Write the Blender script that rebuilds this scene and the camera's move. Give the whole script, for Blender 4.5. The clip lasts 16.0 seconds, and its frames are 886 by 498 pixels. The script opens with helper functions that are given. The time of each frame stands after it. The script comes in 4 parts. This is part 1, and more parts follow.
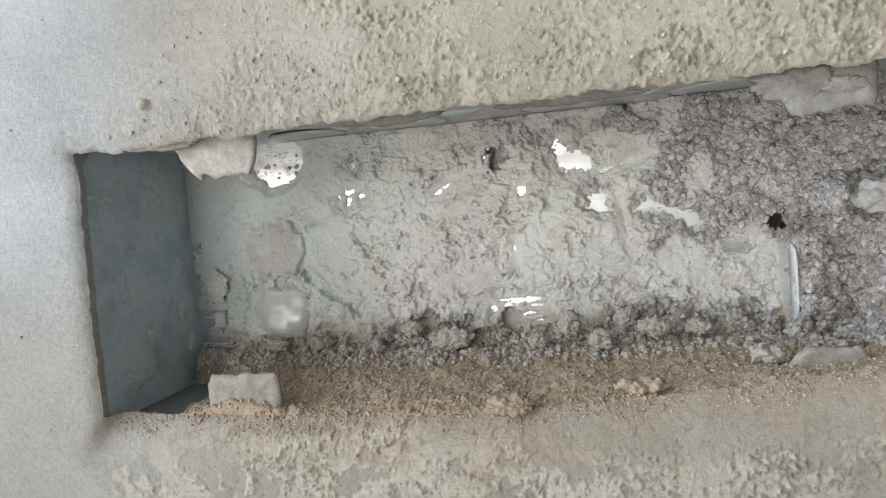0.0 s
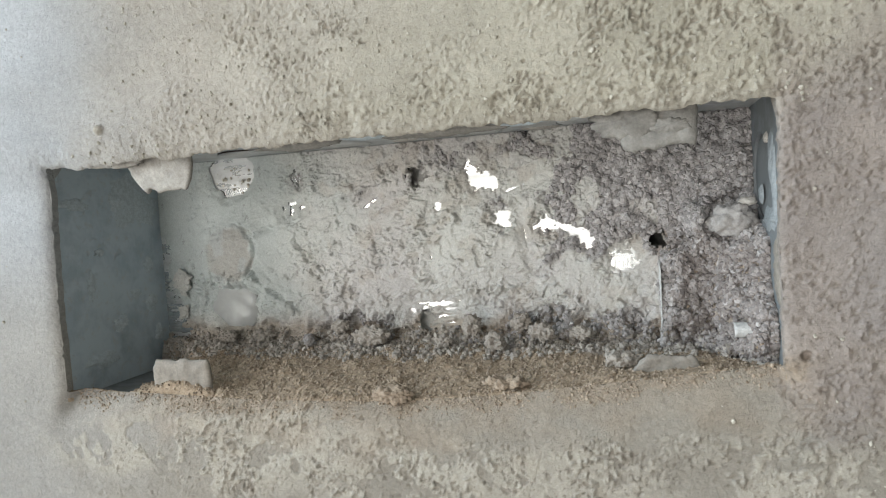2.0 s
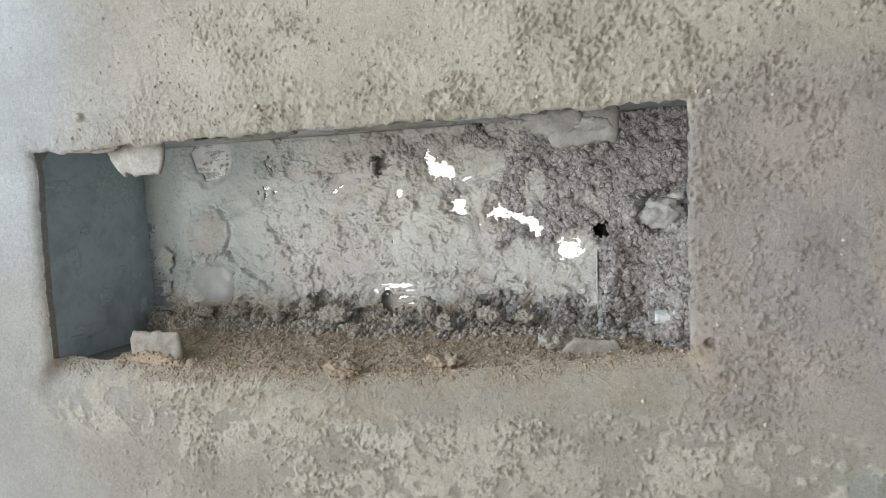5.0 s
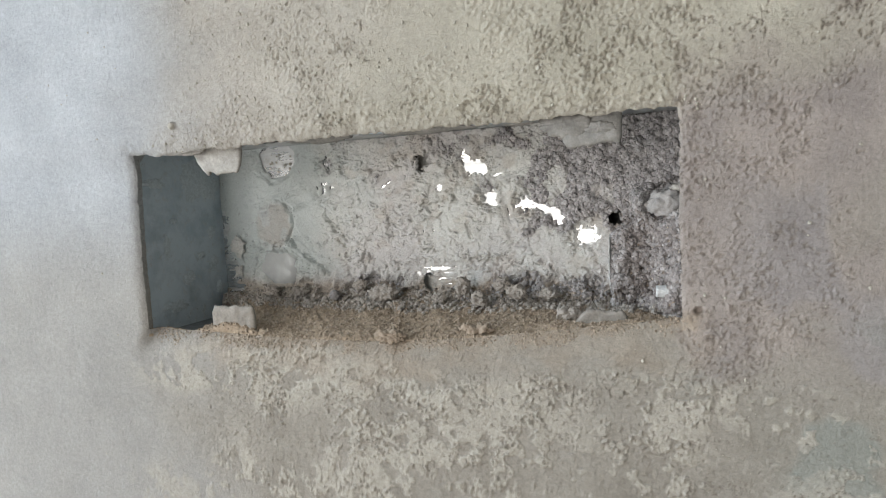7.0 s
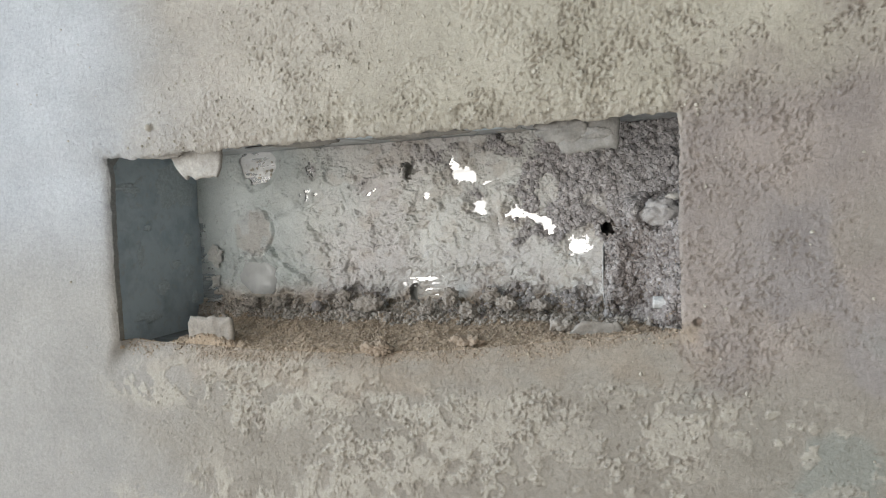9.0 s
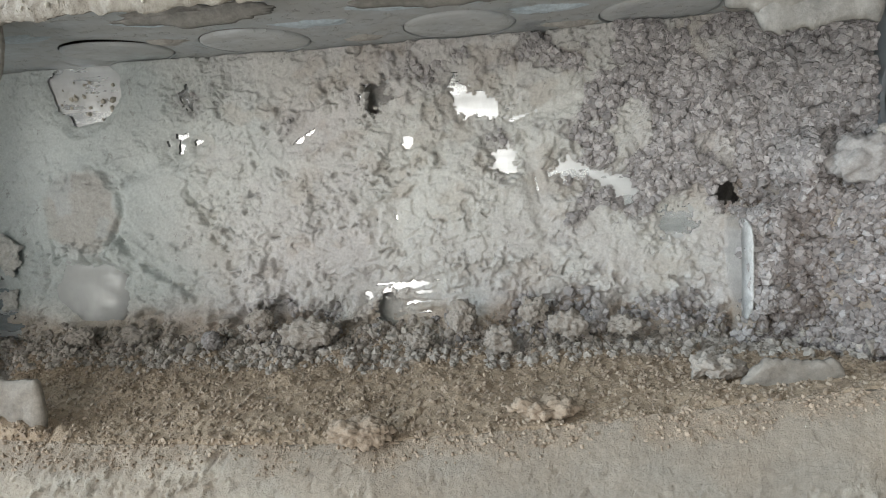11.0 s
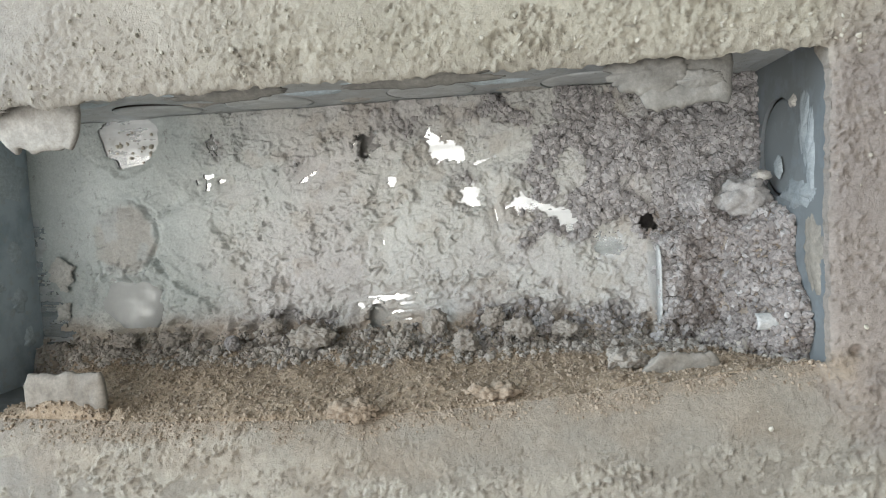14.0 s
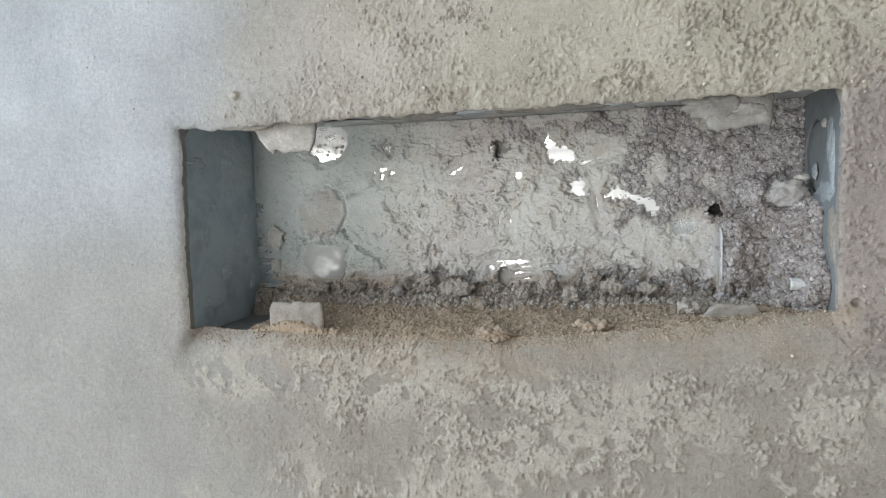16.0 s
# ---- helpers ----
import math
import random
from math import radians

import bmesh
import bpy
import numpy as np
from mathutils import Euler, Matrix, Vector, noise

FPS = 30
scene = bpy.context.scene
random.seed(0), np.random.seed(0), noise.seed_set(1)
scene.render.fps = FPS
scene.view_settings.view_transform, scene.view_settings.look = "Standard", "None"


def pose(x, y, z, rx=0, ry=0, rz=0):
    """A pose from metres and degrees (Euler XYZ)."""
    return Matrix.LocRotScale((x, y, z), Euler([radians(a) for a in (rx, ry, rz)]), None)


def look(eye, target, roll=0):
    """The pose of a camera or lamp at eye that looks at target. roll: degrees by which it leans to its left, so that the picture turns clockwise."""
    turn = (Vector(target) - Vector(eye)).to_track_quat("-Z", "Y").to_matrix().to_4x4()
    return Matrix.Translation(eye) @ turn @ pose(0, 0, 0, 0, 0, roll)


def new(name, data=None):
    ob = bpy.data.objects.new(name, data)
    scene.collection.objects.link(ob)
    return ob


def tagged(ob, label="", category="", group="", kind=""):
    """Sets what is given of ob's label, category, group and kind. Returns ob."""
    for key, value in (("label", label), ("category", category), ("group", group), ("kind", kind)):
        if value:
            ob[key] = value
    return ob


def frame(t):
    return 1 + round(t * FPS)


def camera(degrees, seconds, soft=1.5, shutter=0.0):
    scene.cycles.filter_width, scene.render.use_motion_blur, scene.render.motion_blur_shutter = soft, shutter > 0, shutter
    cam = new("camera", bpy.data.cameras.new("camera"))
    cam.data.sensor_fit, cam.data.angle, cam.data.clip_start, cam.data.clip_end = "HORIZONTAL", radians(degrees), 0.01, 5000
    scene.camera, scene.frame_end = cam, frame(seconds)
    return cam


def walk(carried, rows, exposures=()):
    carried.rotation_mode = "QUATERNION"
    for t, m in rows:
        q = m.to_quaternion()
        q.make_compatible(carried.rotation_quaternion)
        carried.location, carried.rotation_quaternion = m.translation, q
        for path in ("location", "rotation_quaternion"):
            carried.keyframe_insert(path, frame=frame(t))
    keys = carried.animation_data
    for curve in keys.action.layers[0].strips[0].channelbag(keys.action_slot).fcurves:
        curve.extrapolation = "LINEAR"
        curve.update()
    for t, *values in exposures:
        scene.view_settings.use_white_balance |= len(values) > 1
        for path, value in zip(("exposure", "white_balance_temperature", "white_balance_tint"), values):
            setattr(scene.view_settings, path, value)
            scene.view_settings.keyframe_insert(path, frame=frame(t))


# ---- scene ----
# ---------- camera ----------
cam = camera(68.70, 16.0, soft=1.1)
PATH = [
    (0, (0.02910, -0.15968, 1.21453), (-0.1887, 0.8144, 1.1538), -4.77),
    (0.5, (0.04467, -0.16014, 1.21456), (-0.1960, 0.8091, 1.1641), -3.74),
    (1, (0.04643, -0.16424, 1.21183), (-0.2267, 0.7959, 1.1530), -3.39),
    (1.5, (0.06400, -0.17346, 1.22108), (-0.2223, 0.7835, 1.1737), -4.26),
    (2, (0.07923, -0.17358, 1.21673), (-0.2092, 0.7821, 1.1580), -3.54),
    (2.5, (0.08048, -0.17866, 1.21003), (-0.2426, 0.7645, 1.1317), -2.56),
    (3, (0.08541, -0.16394, 1.20522), (-0.2484, 0.7755, 1.1284), -2.74),
    (3.5, (0.09289, -0.16548, 1.21314), (-0.2412, 0.7728, 1.1235), -3.59),
    (4, (0.10346, -0.17242, 1.21716), (-0.2286, 0.7657, 1.1190), -3.28),
    (4.5, (0.10376, -0.17428, 1.21820), (-0.2105, 0.7710, 1.1306), -2.50),
    (7, (0.12208, -0.21253, 1.21656), (-0.2636, 0.7059, 1.1292), -2.84),
    (7.5, (0.12272, -0.21396, 1.22257), (-0.2592, 0.7073, 1.1488), -3.33),
    (8, (0.12391, -0.21896, 1.22140), (-0.2527, 0.7048, 1.1516), -3.14),
    (8.5, (0.11796, -0.21814, 1.21667), (-0.2481, 0.7102, 1.1519), -2.52),
    (9, (0.11370, -0.20715, 1.21375), (-0.2350, 0.7278, 1.1480), -2.22),
    (11.5, (0.02951, -0.09876, 1.20598), (-0.0623, 0.8925, 1.1115), -2.71),
    (12, (0.02903, -0.10750, 1.20615), (-0.0528, 0.8851, 1.1167), -2.75),
    (12.5, (0.03108, -0.12160, 1.21211), (-0.0597, 0.8705, 1.1254), -3.04),
    (13, (0.04041, -0.13390, 1.21503), (-0.0608, 0.8585, 1.1456), -3.31),
    (13.5, (0.04255, -0.14174, 1.21587), (-0.0753, 0.8494, 1.1547), -3.14),
    (14, (0.04970, -0.14316, 1.21129), (-0.0785, 0.8460, 1.1394), -2.85),
    (14.5, (0.05237, -0.16214, 1.21300), (-0.1130, 0.8212, 1.1379), -3.89),
    (15, (0.05191, -0.19612, 1.22465), (-0.1699, 0.7772, 1.1667), -3.21),
    (15.5, (0.05163, -0.20630, 1.21976), (-0.1779, 0.7649, 1.1555), -2.38),
    (16, (0.04804, -0.21553, 1.21152), (-0.2093, 0.7472, 1.1279), -1.61),
]
EXPOSURES = [(0.0, 0.03, 6500, 11), (1.0, 0.07, 6480, 10), (1.5, -0.03, 6480, 10), (2.5, 0.0, 6500, 10), (3.0, 0.01, 6800, 10), (3.5, 0.05, 6430, 9), (4.0, 0.11, 6420, 10), (4.5, 0.03, 6390, 10), (7.0, -0.1, 6440, 12), (8.5, -0.1, 6350, 12), (9.0, -0.1, 6500, 12), (11.5, -0.06, 6370, 10), (12.0, -0.05, 6130, 10), (12.5, -0.01, 6350, 10), (13.0, 0.12, 6450, 11), (13.5, 0.16, 6360, 10), (14.0, 0.05, 6400, 10), (14.5, 0.19, 6320, 9), (15.0, -0.06, 6300, 9), (15.5, -0.11, 6280, 10), (16.0, -0.11, 6300, 11)]
walk(cam, [(t, look(eye, target, roll)) for t, eye, target, roll in PATH], EXPOSURES)

# ---------- world and light ----------
world = bpy.data.worlds.new("sky")
scene.world = world
world.use_nodes = True
wn, wl = world.node_tree.nodes, world.node_tree.links
sky = wn.new("ShaderNodeTexSky")
sky.sky_type, sky.sun_disc = "NISHITA", False
sky.sun_elevation, sky.sun_rotation = radians(40), radians(200)
wl.new(sky.outputs["Color"], wn["Background"].inputs["Color"])
wn["Background"].inputs["Strength"].default_value = 0.1

ZC = 1.20                      # height of the box's middle above the floor
X0, X1, Y0, H = -1.0, 2.2, -1.45, 2.7   # the room: left, right and rear walls, ceiling
REAR = (-0.95, 0.0, 0.02, 1.9)         # doorway in the rear wall: x, x, z, z
SIDE = (-0.85, -0.08, 1.15, 2.2)       # opening in the left wall: y, y, z, z


def window_light(name, m, width, height, watts, colour):
    d = bpy.data.lights.new(name, "AREA")
    d.shape, d.size, d.size_y, d.energy, d.color = "RECTANGLE", width, height, watts, colour
    ob = new(name, d)
    ob.matrix_world = m
    return ob


window_light("rear_daylight", look(((REAR[0] + REAR[1]) / 2, Y0 - 0.05, (REAR[2] + REAR[3]) / 2), ((REAR[0] + REAR[1]) / 2, 0, (REAR[2] + REAR[3]) / 2)),
             REAR[1] - REAR[0], REAR[3] - REAR[2], 21.5, (1.0, 0.985, 0.965))
window_light("side_daylight", look((X0 - 0.05, (SIDE[0] + SIDE[1]) / 2, (SIDE[2] + SIDE[3]) / 2), (0, (SIDE[0] + SIDE[1]) / 2, (SIDE[2] + SIDE[3]) / 2)),
             SIDE[1] - SIDE[0], SIDE[3] - SIDE[2], 23.5, (0.76, 0.90, 1.0))


# ---------- materials ----------
class Nodes:
    """A small wrapper to write node materials briefly."""

    def __init__(self, name, rough=0.9, metal=0.0):
        self.m = bpy.data.materials.new(name)
        self.m.use_nodes = True
        self.n, self.l = self.m.node_tree.nodes, self.m.node_tree.links
        self.bsdf = self.n["Principled BSDF"]
        self.bsdf.inputs["Roughness"].default_value = rough
        self.bsdf.inputs["Metallic"].default_value = metal
        self.co = self.n.new("ShaderNodeTexCoord").outputs["Object"]

    def noise(self, scale, detail=4.0, rough=0.6, stretch=None, distort=0.0, seed=0.0):
        src = self.co
        mp = self.n.new("ShaderNodeMapping")
        mp.inputs["Location"].default_value = (seed * 1.7, seed * 0.9, seed * 2.3)
        mp.inputs["Scale"].default_value = stretch or (1, 1, 1)
        self.l.new(src, mp.inputs["Vector"])
        t = self.n.new("ShaderNodeTexNoise")
        t.inputs["Scale"].default_value, t.inputs["Detail"].default_value = scale, detail
        t.inputs["Roughness"].default_value, t.inputs["Distortion"].default_value = rough, distort
        self.l.new(mp.outputs["Vector"], t.inputs["Vector"])
        return t.outputs["Fac"]

    def cells(self, scale, out="Distance", seed=0.0):
        mp = self.n.new("ShaderNodeMapping")
        mp.inputs["Location"].default_value = (seed, seed, seed)
        self.l.new(self.co, mp.inputs["Vector"])
        t = self.n.new("ShaderNodeTexVoronoi")
        t.inputs["Scale"].default_value = scale
        self.l.new(mp.outputs["Vector"], t.inputs["Vector"])
        return t.outputs[out]

    def ramp(self, fac, *stops):
        r = self.n.new("ShaderNodeValToRGB")
        el = r.color_ramp.elements
        while len(el) < len(stops):
            el.new(0.5)
        for e, (p, c) in zip(el, stops):
            e.position = p
            e.color = (*c, 1) if isinstance(c, tuple) else (c, c, c, 1)
        self.l.new(fac, r.inputs["Fac"])
        return r.outputs["Color"]

    def mix(self, fac, a, b, mode="MIX"):
        x = self.n.new("ShaderNodeMix")
        x.data_type, x.blend_type = "RGBA", mode
        for sock, v in ((x.inputs[0], fac), (x.inputs[6], a), (x.inputs[7], b)):
            if isinstance(v, (int, float)):
                sock.default_value = v
            elif isinstance(v, tuple):
                sock.default_value = (*v, 1)
            else:
                self.l.new(v, sock)
        return x.outputs[2]

    def attr(self, name):
        a = self.n.new("ShaderNodeAttribute")
        a.attribute_name = name
        return a.outputs["Fac"]

    def colour(self, c):
        self.l.new(c, self.bsdf.inputs["Base Color"])

    def rough(self, c):
        self.l.new(c, self.bsdf.inputs["Roughness"])

    def bump(self, height, metres, strength=1.0):
        b = self.n.new("ShaderNodeBump")
        b.inputs["Strength"].default_value, b.inputs["Distance"].default_value = strength, metres
        self.l.new(height, b.inputs["Height"])
        prev = self.bsdf.inputs["Normal"]
        if prev.is_linked:
            self.l.new(prev.links[0].from_socket, b.inputs["Normal"])
        self.l.new(b.outputs["Normal"], prev)


def plaster_material():
    k = Nodes("cement_plaster", 0.92)
    c = k.ramp(k.noise(38, 6, 0.7), (0.3, (0.245, 0.221, 0.184)), (0.7, (0.338, 0.309, 0.263)))
    c = k.mix(k.attr("tan"), c, k.ramp(k.noise(30, 4, 0.6, seed=8), (0.35, (0.355, 0.322, 0.276)), (0.65, (0.445, 0.408, 0.355))))
    c = k.mix(k.attr("olive"), c, k.ramp(k.noise(45, 4, 0.6, seed=3), (0.35, (0.365, 0.336, 0.266)), (0.65, (0.455, 0.42, 0.34))))
    # pinkish plaster, toned down a little for the phone's soft shadow
    c = k.mix(k.attr("pink"), c, k.ramp(k.noise(30, 4, 0.6, seed=13), (0.35, (0.262, 0.228, 0.208)), (0.65, (0.375, 0.323, 0.283))))
    c = k.mix(k.attr("mauve"), c, k.ramp(k.noise(40, 4, 0.6, seed=19), (0.35, (0.24, 0.215, 0.204)), (0.65, (0.33, 0.298, 0.278))))
    c = k.mix(k.attr("green"), c, k.ramp(k.noise(26, 4, 0.6, seed=15), (0.35, (0.235, 0.255, 0.228)), (0.65, (0.315, 0.325, 0.29))))
    # paler plaster at the left, with bluish lens haze put into its colour
    c = k.mix(k.attr("pale_haze"), c, k.ramp(k.noise(24, 5, 0.65, seed=17), (0.3, (0.342, 0.353, 0.362)), (0.7, (0.458, 0.47, 0.478))))
    c = k.mix(k.attr("pale"), c, k.ramp(k.noise(300, 4, 0.6, seed=5), (0.3, (0.362, 0.333, 0.28)), (0.7, (0.443, 0.41, 0.348))))
    c = k.mix(k.attr("dust"), c, k.ramp(k.noise(220, 5, 0.75, seed=4), (0.3, (0.24, 0.188, 0.137)), (0.55, (0.345, 0.277, 0.207)), (0.75, (0.44, 0.364, 0.284))))
    # pits darkened in colour, part dirt and part their own shade
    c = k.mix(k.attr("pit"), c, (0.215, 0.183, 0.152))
    grain = k.ramp(k.noise(600, 5, 0.8, seed=2), (0.3, 0.80), (0.7, 1.14))
    k.colour(k.mix(1.0, c, grain, "MULTIPLY"))
    k.bump(k.noise(330, 5, 0.75, seed=6), 0.0013, 0.6)
    k.bump(k.noise(900, 5, 0.8, seed=4), 0.0006, 0.8)
    return k.m


def mortar_material():
    k = Nodes("grey_mortar", 0.93)
    smooth = k.ramp(k.noise(45, 6, 0.65), (0.3, (0.44, 0.437, 0.415)), (0.7, (0.62, 0.61, 0.57)))
    pink = k.ramp(k.noise(22, 4, 0.6, seed=2), (0.42, (0.62, 0.61, 0.55)), (0.62, (0.58, 0.535, 0.51)))
    c = k.mix(0.5, smooth, pink)
    granular = k.ramp(k.noise(450, 5, 0.75, seed=7), (0.3, (0.25, 0.234, 0.225)), (0.7, (0.44, 0.415, 0.40)))
    # greenish mortar at the left, lightened in colour for the lens haze
    c = k.mix(k.attr("veil"), c, k.ramp(k.noise(60, 5, 0.65, seed=9), (0.3, (0.445, 0.478, 0.458)), (0.7, (0.555, 0.588, 0.563))))
    c = k.mix(k.attr("granular"), c, granular)
    brown = k.ramp(k.noise(220, 5, 0.75, seed=4), (0.3, (0.25, 0.187, 0.128)), (0.55, (0.36, 0.278, 0.195)), (0.75, (0.455, 0.363, 0.267)))
    c = k.mix(k.attr("dust"), c, brown)
    fleck = k.ramp(k.noise(260, 6, 0.8, seed=21, stretch=(1, 1, 0.7)), (0.35, 1.0), (0.39, 0.0))
    c = k.mix(k.mix(1.0, fleck, (0.7, 0.7, 0.7), "MULTIPLY"), c, (0.27, 0.26, 0.245))
    grain = k.ramp(k.noise(1700, 4, 0.75, seed=1), (0.3, 0.82), (0.7, 1.12))
    k.colour(k.mix(1.0, c, grain, "MULTIPLY"))
    k.bump(k.noise(420, 5, 0.75, seed=12), 0.0009, 0.7)
    k.bump(k.noise(1500, 5, 0.8, seed=11), 0.0003, 0.8)
    return k.m


def crumb_material(name, dark, light):
    k = Nodes(name, 0.95)
    geo = k.n.new("ShaderNodeNewGeometry")
    tone = k.ramp(geo.outputs["Random Per Island"], (0.0, dark), (1.0, light))
    k.colour(k.mix(1.0, tone, k.ramp(k.noise(1600, 3, 0.7), (0.3, 0.8), (0.7, 1.1)), "MULTIPLY"))
    k.bump(k.noise(2200, 3, 0.6), 0.0003, 0.8)
    return k.m


def steel_material(name, tone, rough_lo, rough_hi, dirt, filth=(0.33, 0.33, 0.31), splash=0.0):
    k = Nodes(name, 0.3, 1.0)
    zinc = k.ramp(k.noise(110, 5, 0.7, stretch=(1, 1, 0.4)), (0.3, tuple(v * 0.7 for v in tone)), (0.7, tone))
    film = k.ramp(k.noise(70, 5, 0.65, seed=3), (0.5 - dirt, 1.0), (0.75 - dirt, 0.0))
    streak = k.ramp(k.noise(260, 3, 0.6, stretch=(0.12, 1, 1), seed=5), (0.35, 0.0), (0.8, 0.5))
    grime = k.mix(1.0, film, streak, "ADD")
    c = k.mix(grime, zinc, filth)
    if splash:
        spots = k.ramp(k.noise(330, 5, 0.7, seed=19), (0.56, 0.0), (0.63, splash))
        c = k.mix(spots, c, (0.44, 0.44, 0.415))
        grime = k.mix(1.0, grime, spots, "ADD")
        k.bump(spots, 0.0004, 0.8)
    k.colour(c)
    dull = k.ramp(grime, (0.0, 1.0), (0.8, 0.0))
    k.l.new(dull, k.bsdf.inputs["Metallic"])
    k.rough(k.mix(grime, k.ramp(k.noise(200, 3, 0.6, seed=7), (0.3, rough_lo), (0.7, rough_hi)), (0.75, 0.75, 0.75)))
    k.bump(k.noise(500, 3, 0.6, stretch=(1, 1, 0.25), seed=8), 0.0001, 0.4)
    return k.m


def plain_material(name, a, b, scale, rough=0.9):
    k = Nodes(name, rough)
    big = k.ramp(k.noise(scale, 5, 0.65), (0.3, a), (0.7, b))
    fine = k.ramp(k.noise(scale * 7, 4, 0.75, seed=3), (0.3, 0.74), (0.7, 1.14))
    k.colour(k.mix(1.0, big, fine, "MULTIPLY"))
    k.bump(k.noise(scale * 8, 4, 0.7), min(0.002, 0.045 / scale), 0.5)
    return k.m


PLASTER = plaster_material()
MORTAR = mortar_material()
CRUMB = crumb_material("mortar_crumb", (0.245, 0.23, 0.222), (0.475, 0.448, 0.432))
SAND = crumb_material("brown_sand_crumb", (0.252, 0.194, 0.14), (0.452, 0.37, 0.286))
BITS = crumb_material("brownish_mortar_bit", (0.27, 0.24, 0.207), (0.46, 0.42, 0.37))
# purplish crumbs, partly darkened in colour for the phone's soft shadow
BANK = crumb_material("purplish_mortar_crumb", (0.20, 0.176, 0.164), (0.345, 0.312, 0.293))
GRAIN = crumb_material("plaster_grain", (0.37, 0.342, 0.28), (0.52, 0.485, 0.41))
STEEL = steel_material("galvanised_steel_bright", (0.82, 0.83, 0.82), 0.10, 0.22, 0.3)
# the same zinc, darkened in colour where a plate should look shaded
SHADESTEEL = steel_material("galvanised_steel_shaded", (0.25, 0.285, 0.31), 0.38, 0.55, 0.04, (0.15, 0.162, 0.166))
LUG = plain_material("cement_splashed_lug", (0.30, 0.28, 0.25), (0.50, 0.475, 0.43), 150, 0.75)
LUGBROWN = plain_material("sandy_lug", (0.22, 0.195, 0.165), (0.34, 0.31, 0.27), 110, 0.8)
# bluish zinc, made paler and bluer in colour to stand for haze
HAZESTEEL = steel_material("galvanised_steel_hazed", (0.47, 0.56, 0.63), 0.35, 0.55, 0.12, (0.49, 0.57, 0.62), 0.35)
# cement film, lightened in colour to carry haze as well
HAZEFILM = plain_material("bluish_film_with_haze", (0.44, 0.515, 0.555), (0.57, 0.635, 0.665), 120, 0.65)
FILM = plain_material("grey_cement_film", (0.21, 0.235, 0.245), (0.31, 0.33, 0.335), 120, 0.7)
TOPSTEEL = steel_material("galvanised_steel_splashed", (0.55, 0.59, 0.61), 0.22, 0.5, 0.14, (0.40, 0.405, 0.395), 0.8)
LUMP = plain_material("mortar_lump", (0.29, 0.275, 0.26), (0.45, 0.428, 0.406), 300, 0.93)
TOPDISC = steel_material("galvanised_steel_paler", (0.68, 0.71, 0.72), 0.2, 0.42, 0.1, (0.46, 0.47, 0.46), 0.5)
LUGGREY = plain_material("grey_splashed_lug", (0.16, 0.152, 0.137), (0.315, 0.30, 0.27), 130, 0.65)
LUGSAND = plain_material("sandy_cement_lug", (0.19, 0.167, 0.14), (0.33, 0.297, 0.252), 160, 0.8)
PALE = plain_material("pale_metal_edge", (0.36, 0.36, 0.35), (0.66, 0.66, 0.64), 200, 0.4)
CAVITY = plain_material("cavity_masonry", (0.10, 0.095, 0.09), (0.2, 0.19, 0.175), 150)
# pale on purpose: the unseen room bounces light into the box
ROOM = plain_material("pale_plaster_wall", (0.62, 0.61, 0.58), (0.72, 0.71, 0.68), 6)
SLAB = plain_material("cement_floor", (0.52, 0.50, 0.46), (0.64, 0.61, 0.56), 6)

MM = 0.001


# ---------- noise on arrays ----------
def _hash(ix, iy, seed):
    h = (ix.astype(np.int64) * 374761393 + iy.astype(np.int64) * 668265263 + seed * 1442695041) & 0xFFFFFFFF
    h = ((h ^ (h >> 13)) * 1274126177) & 0xFFFFFFFF
    h = ((h ^ (h >> 16)) * 2246822519) & 0xFFFFFFFF
    return ((h ^ (h >> 15)) & 0xFFFFFF) / float(0xFFFFFF)


def vnoise(x, y, seed=0):
    """Smooth value noise, -1 to 1, with a period of about 1."""
    ix, iy = np.floor(x), np.floor(y)
    fx, fy = x - ix, y - iy
    fx, fy = fx * fx * (3 - 2 * fx), fy * fy * (3 - 2 * fy)
    a, b = _hash(ix, iy, seed), _hash(ix + 1, iy, seed)
    c, d = _hash(ix, iy + 1, seed), _hash(ix + 1, iy + 1, seed)
    return 2 * ((a * (1 - fx) + b * fx) * (1 - fy) + (c * (1 - fx) + d * fx) * fy) - 1


def fbm(x, y, octaves=4, seed=0, gain=0.5):
    total, amp = np.zeros_like(x), 1.0
    for o in range(octaves):
        c, s = math.cos(o * 1.1), math.sin(o * 1.1)
        total += amp * vnoise((c * x - s * y) * 2**o + 13.7 * o, (s * x + c * y) * 2**o + 7.1 * o, seed + o)
        amp *= gain
    return total


def grains(x, y, seed=0, fill=1.0):
    """Rounded grains in cells about 1 across: the height of the highest grain's dome, 0 to about 0.6."""
    ix, iy = np.floor(x), np.floor(y)
    top = np.zeros_like(x)
    for dx in (-1, 0, 1):
        for dy in (-1, 0, 1):
            cx, cy = ix + dx, iy + dy
            px, py = cx + _hash(cx, cy, seed), cy + _hash(cx, cy, seed + 1)
            r = 0.35 + 0.4 * _hash(cx, cy, seed + 2)
            r = np.where(_hash(cx, cy, seed + 3) < fill, r, 0.0)
            top = np.maximum(top, np.sqrt(np.maximum(r * r - (x - px) ** 2 - (y - py) ** 2, 0.0)))
    return top


def step(a, b, v):
    t = np.clip((v - a) / (b - a), 0, 1)
    return t * t * (3 - 2 * t)


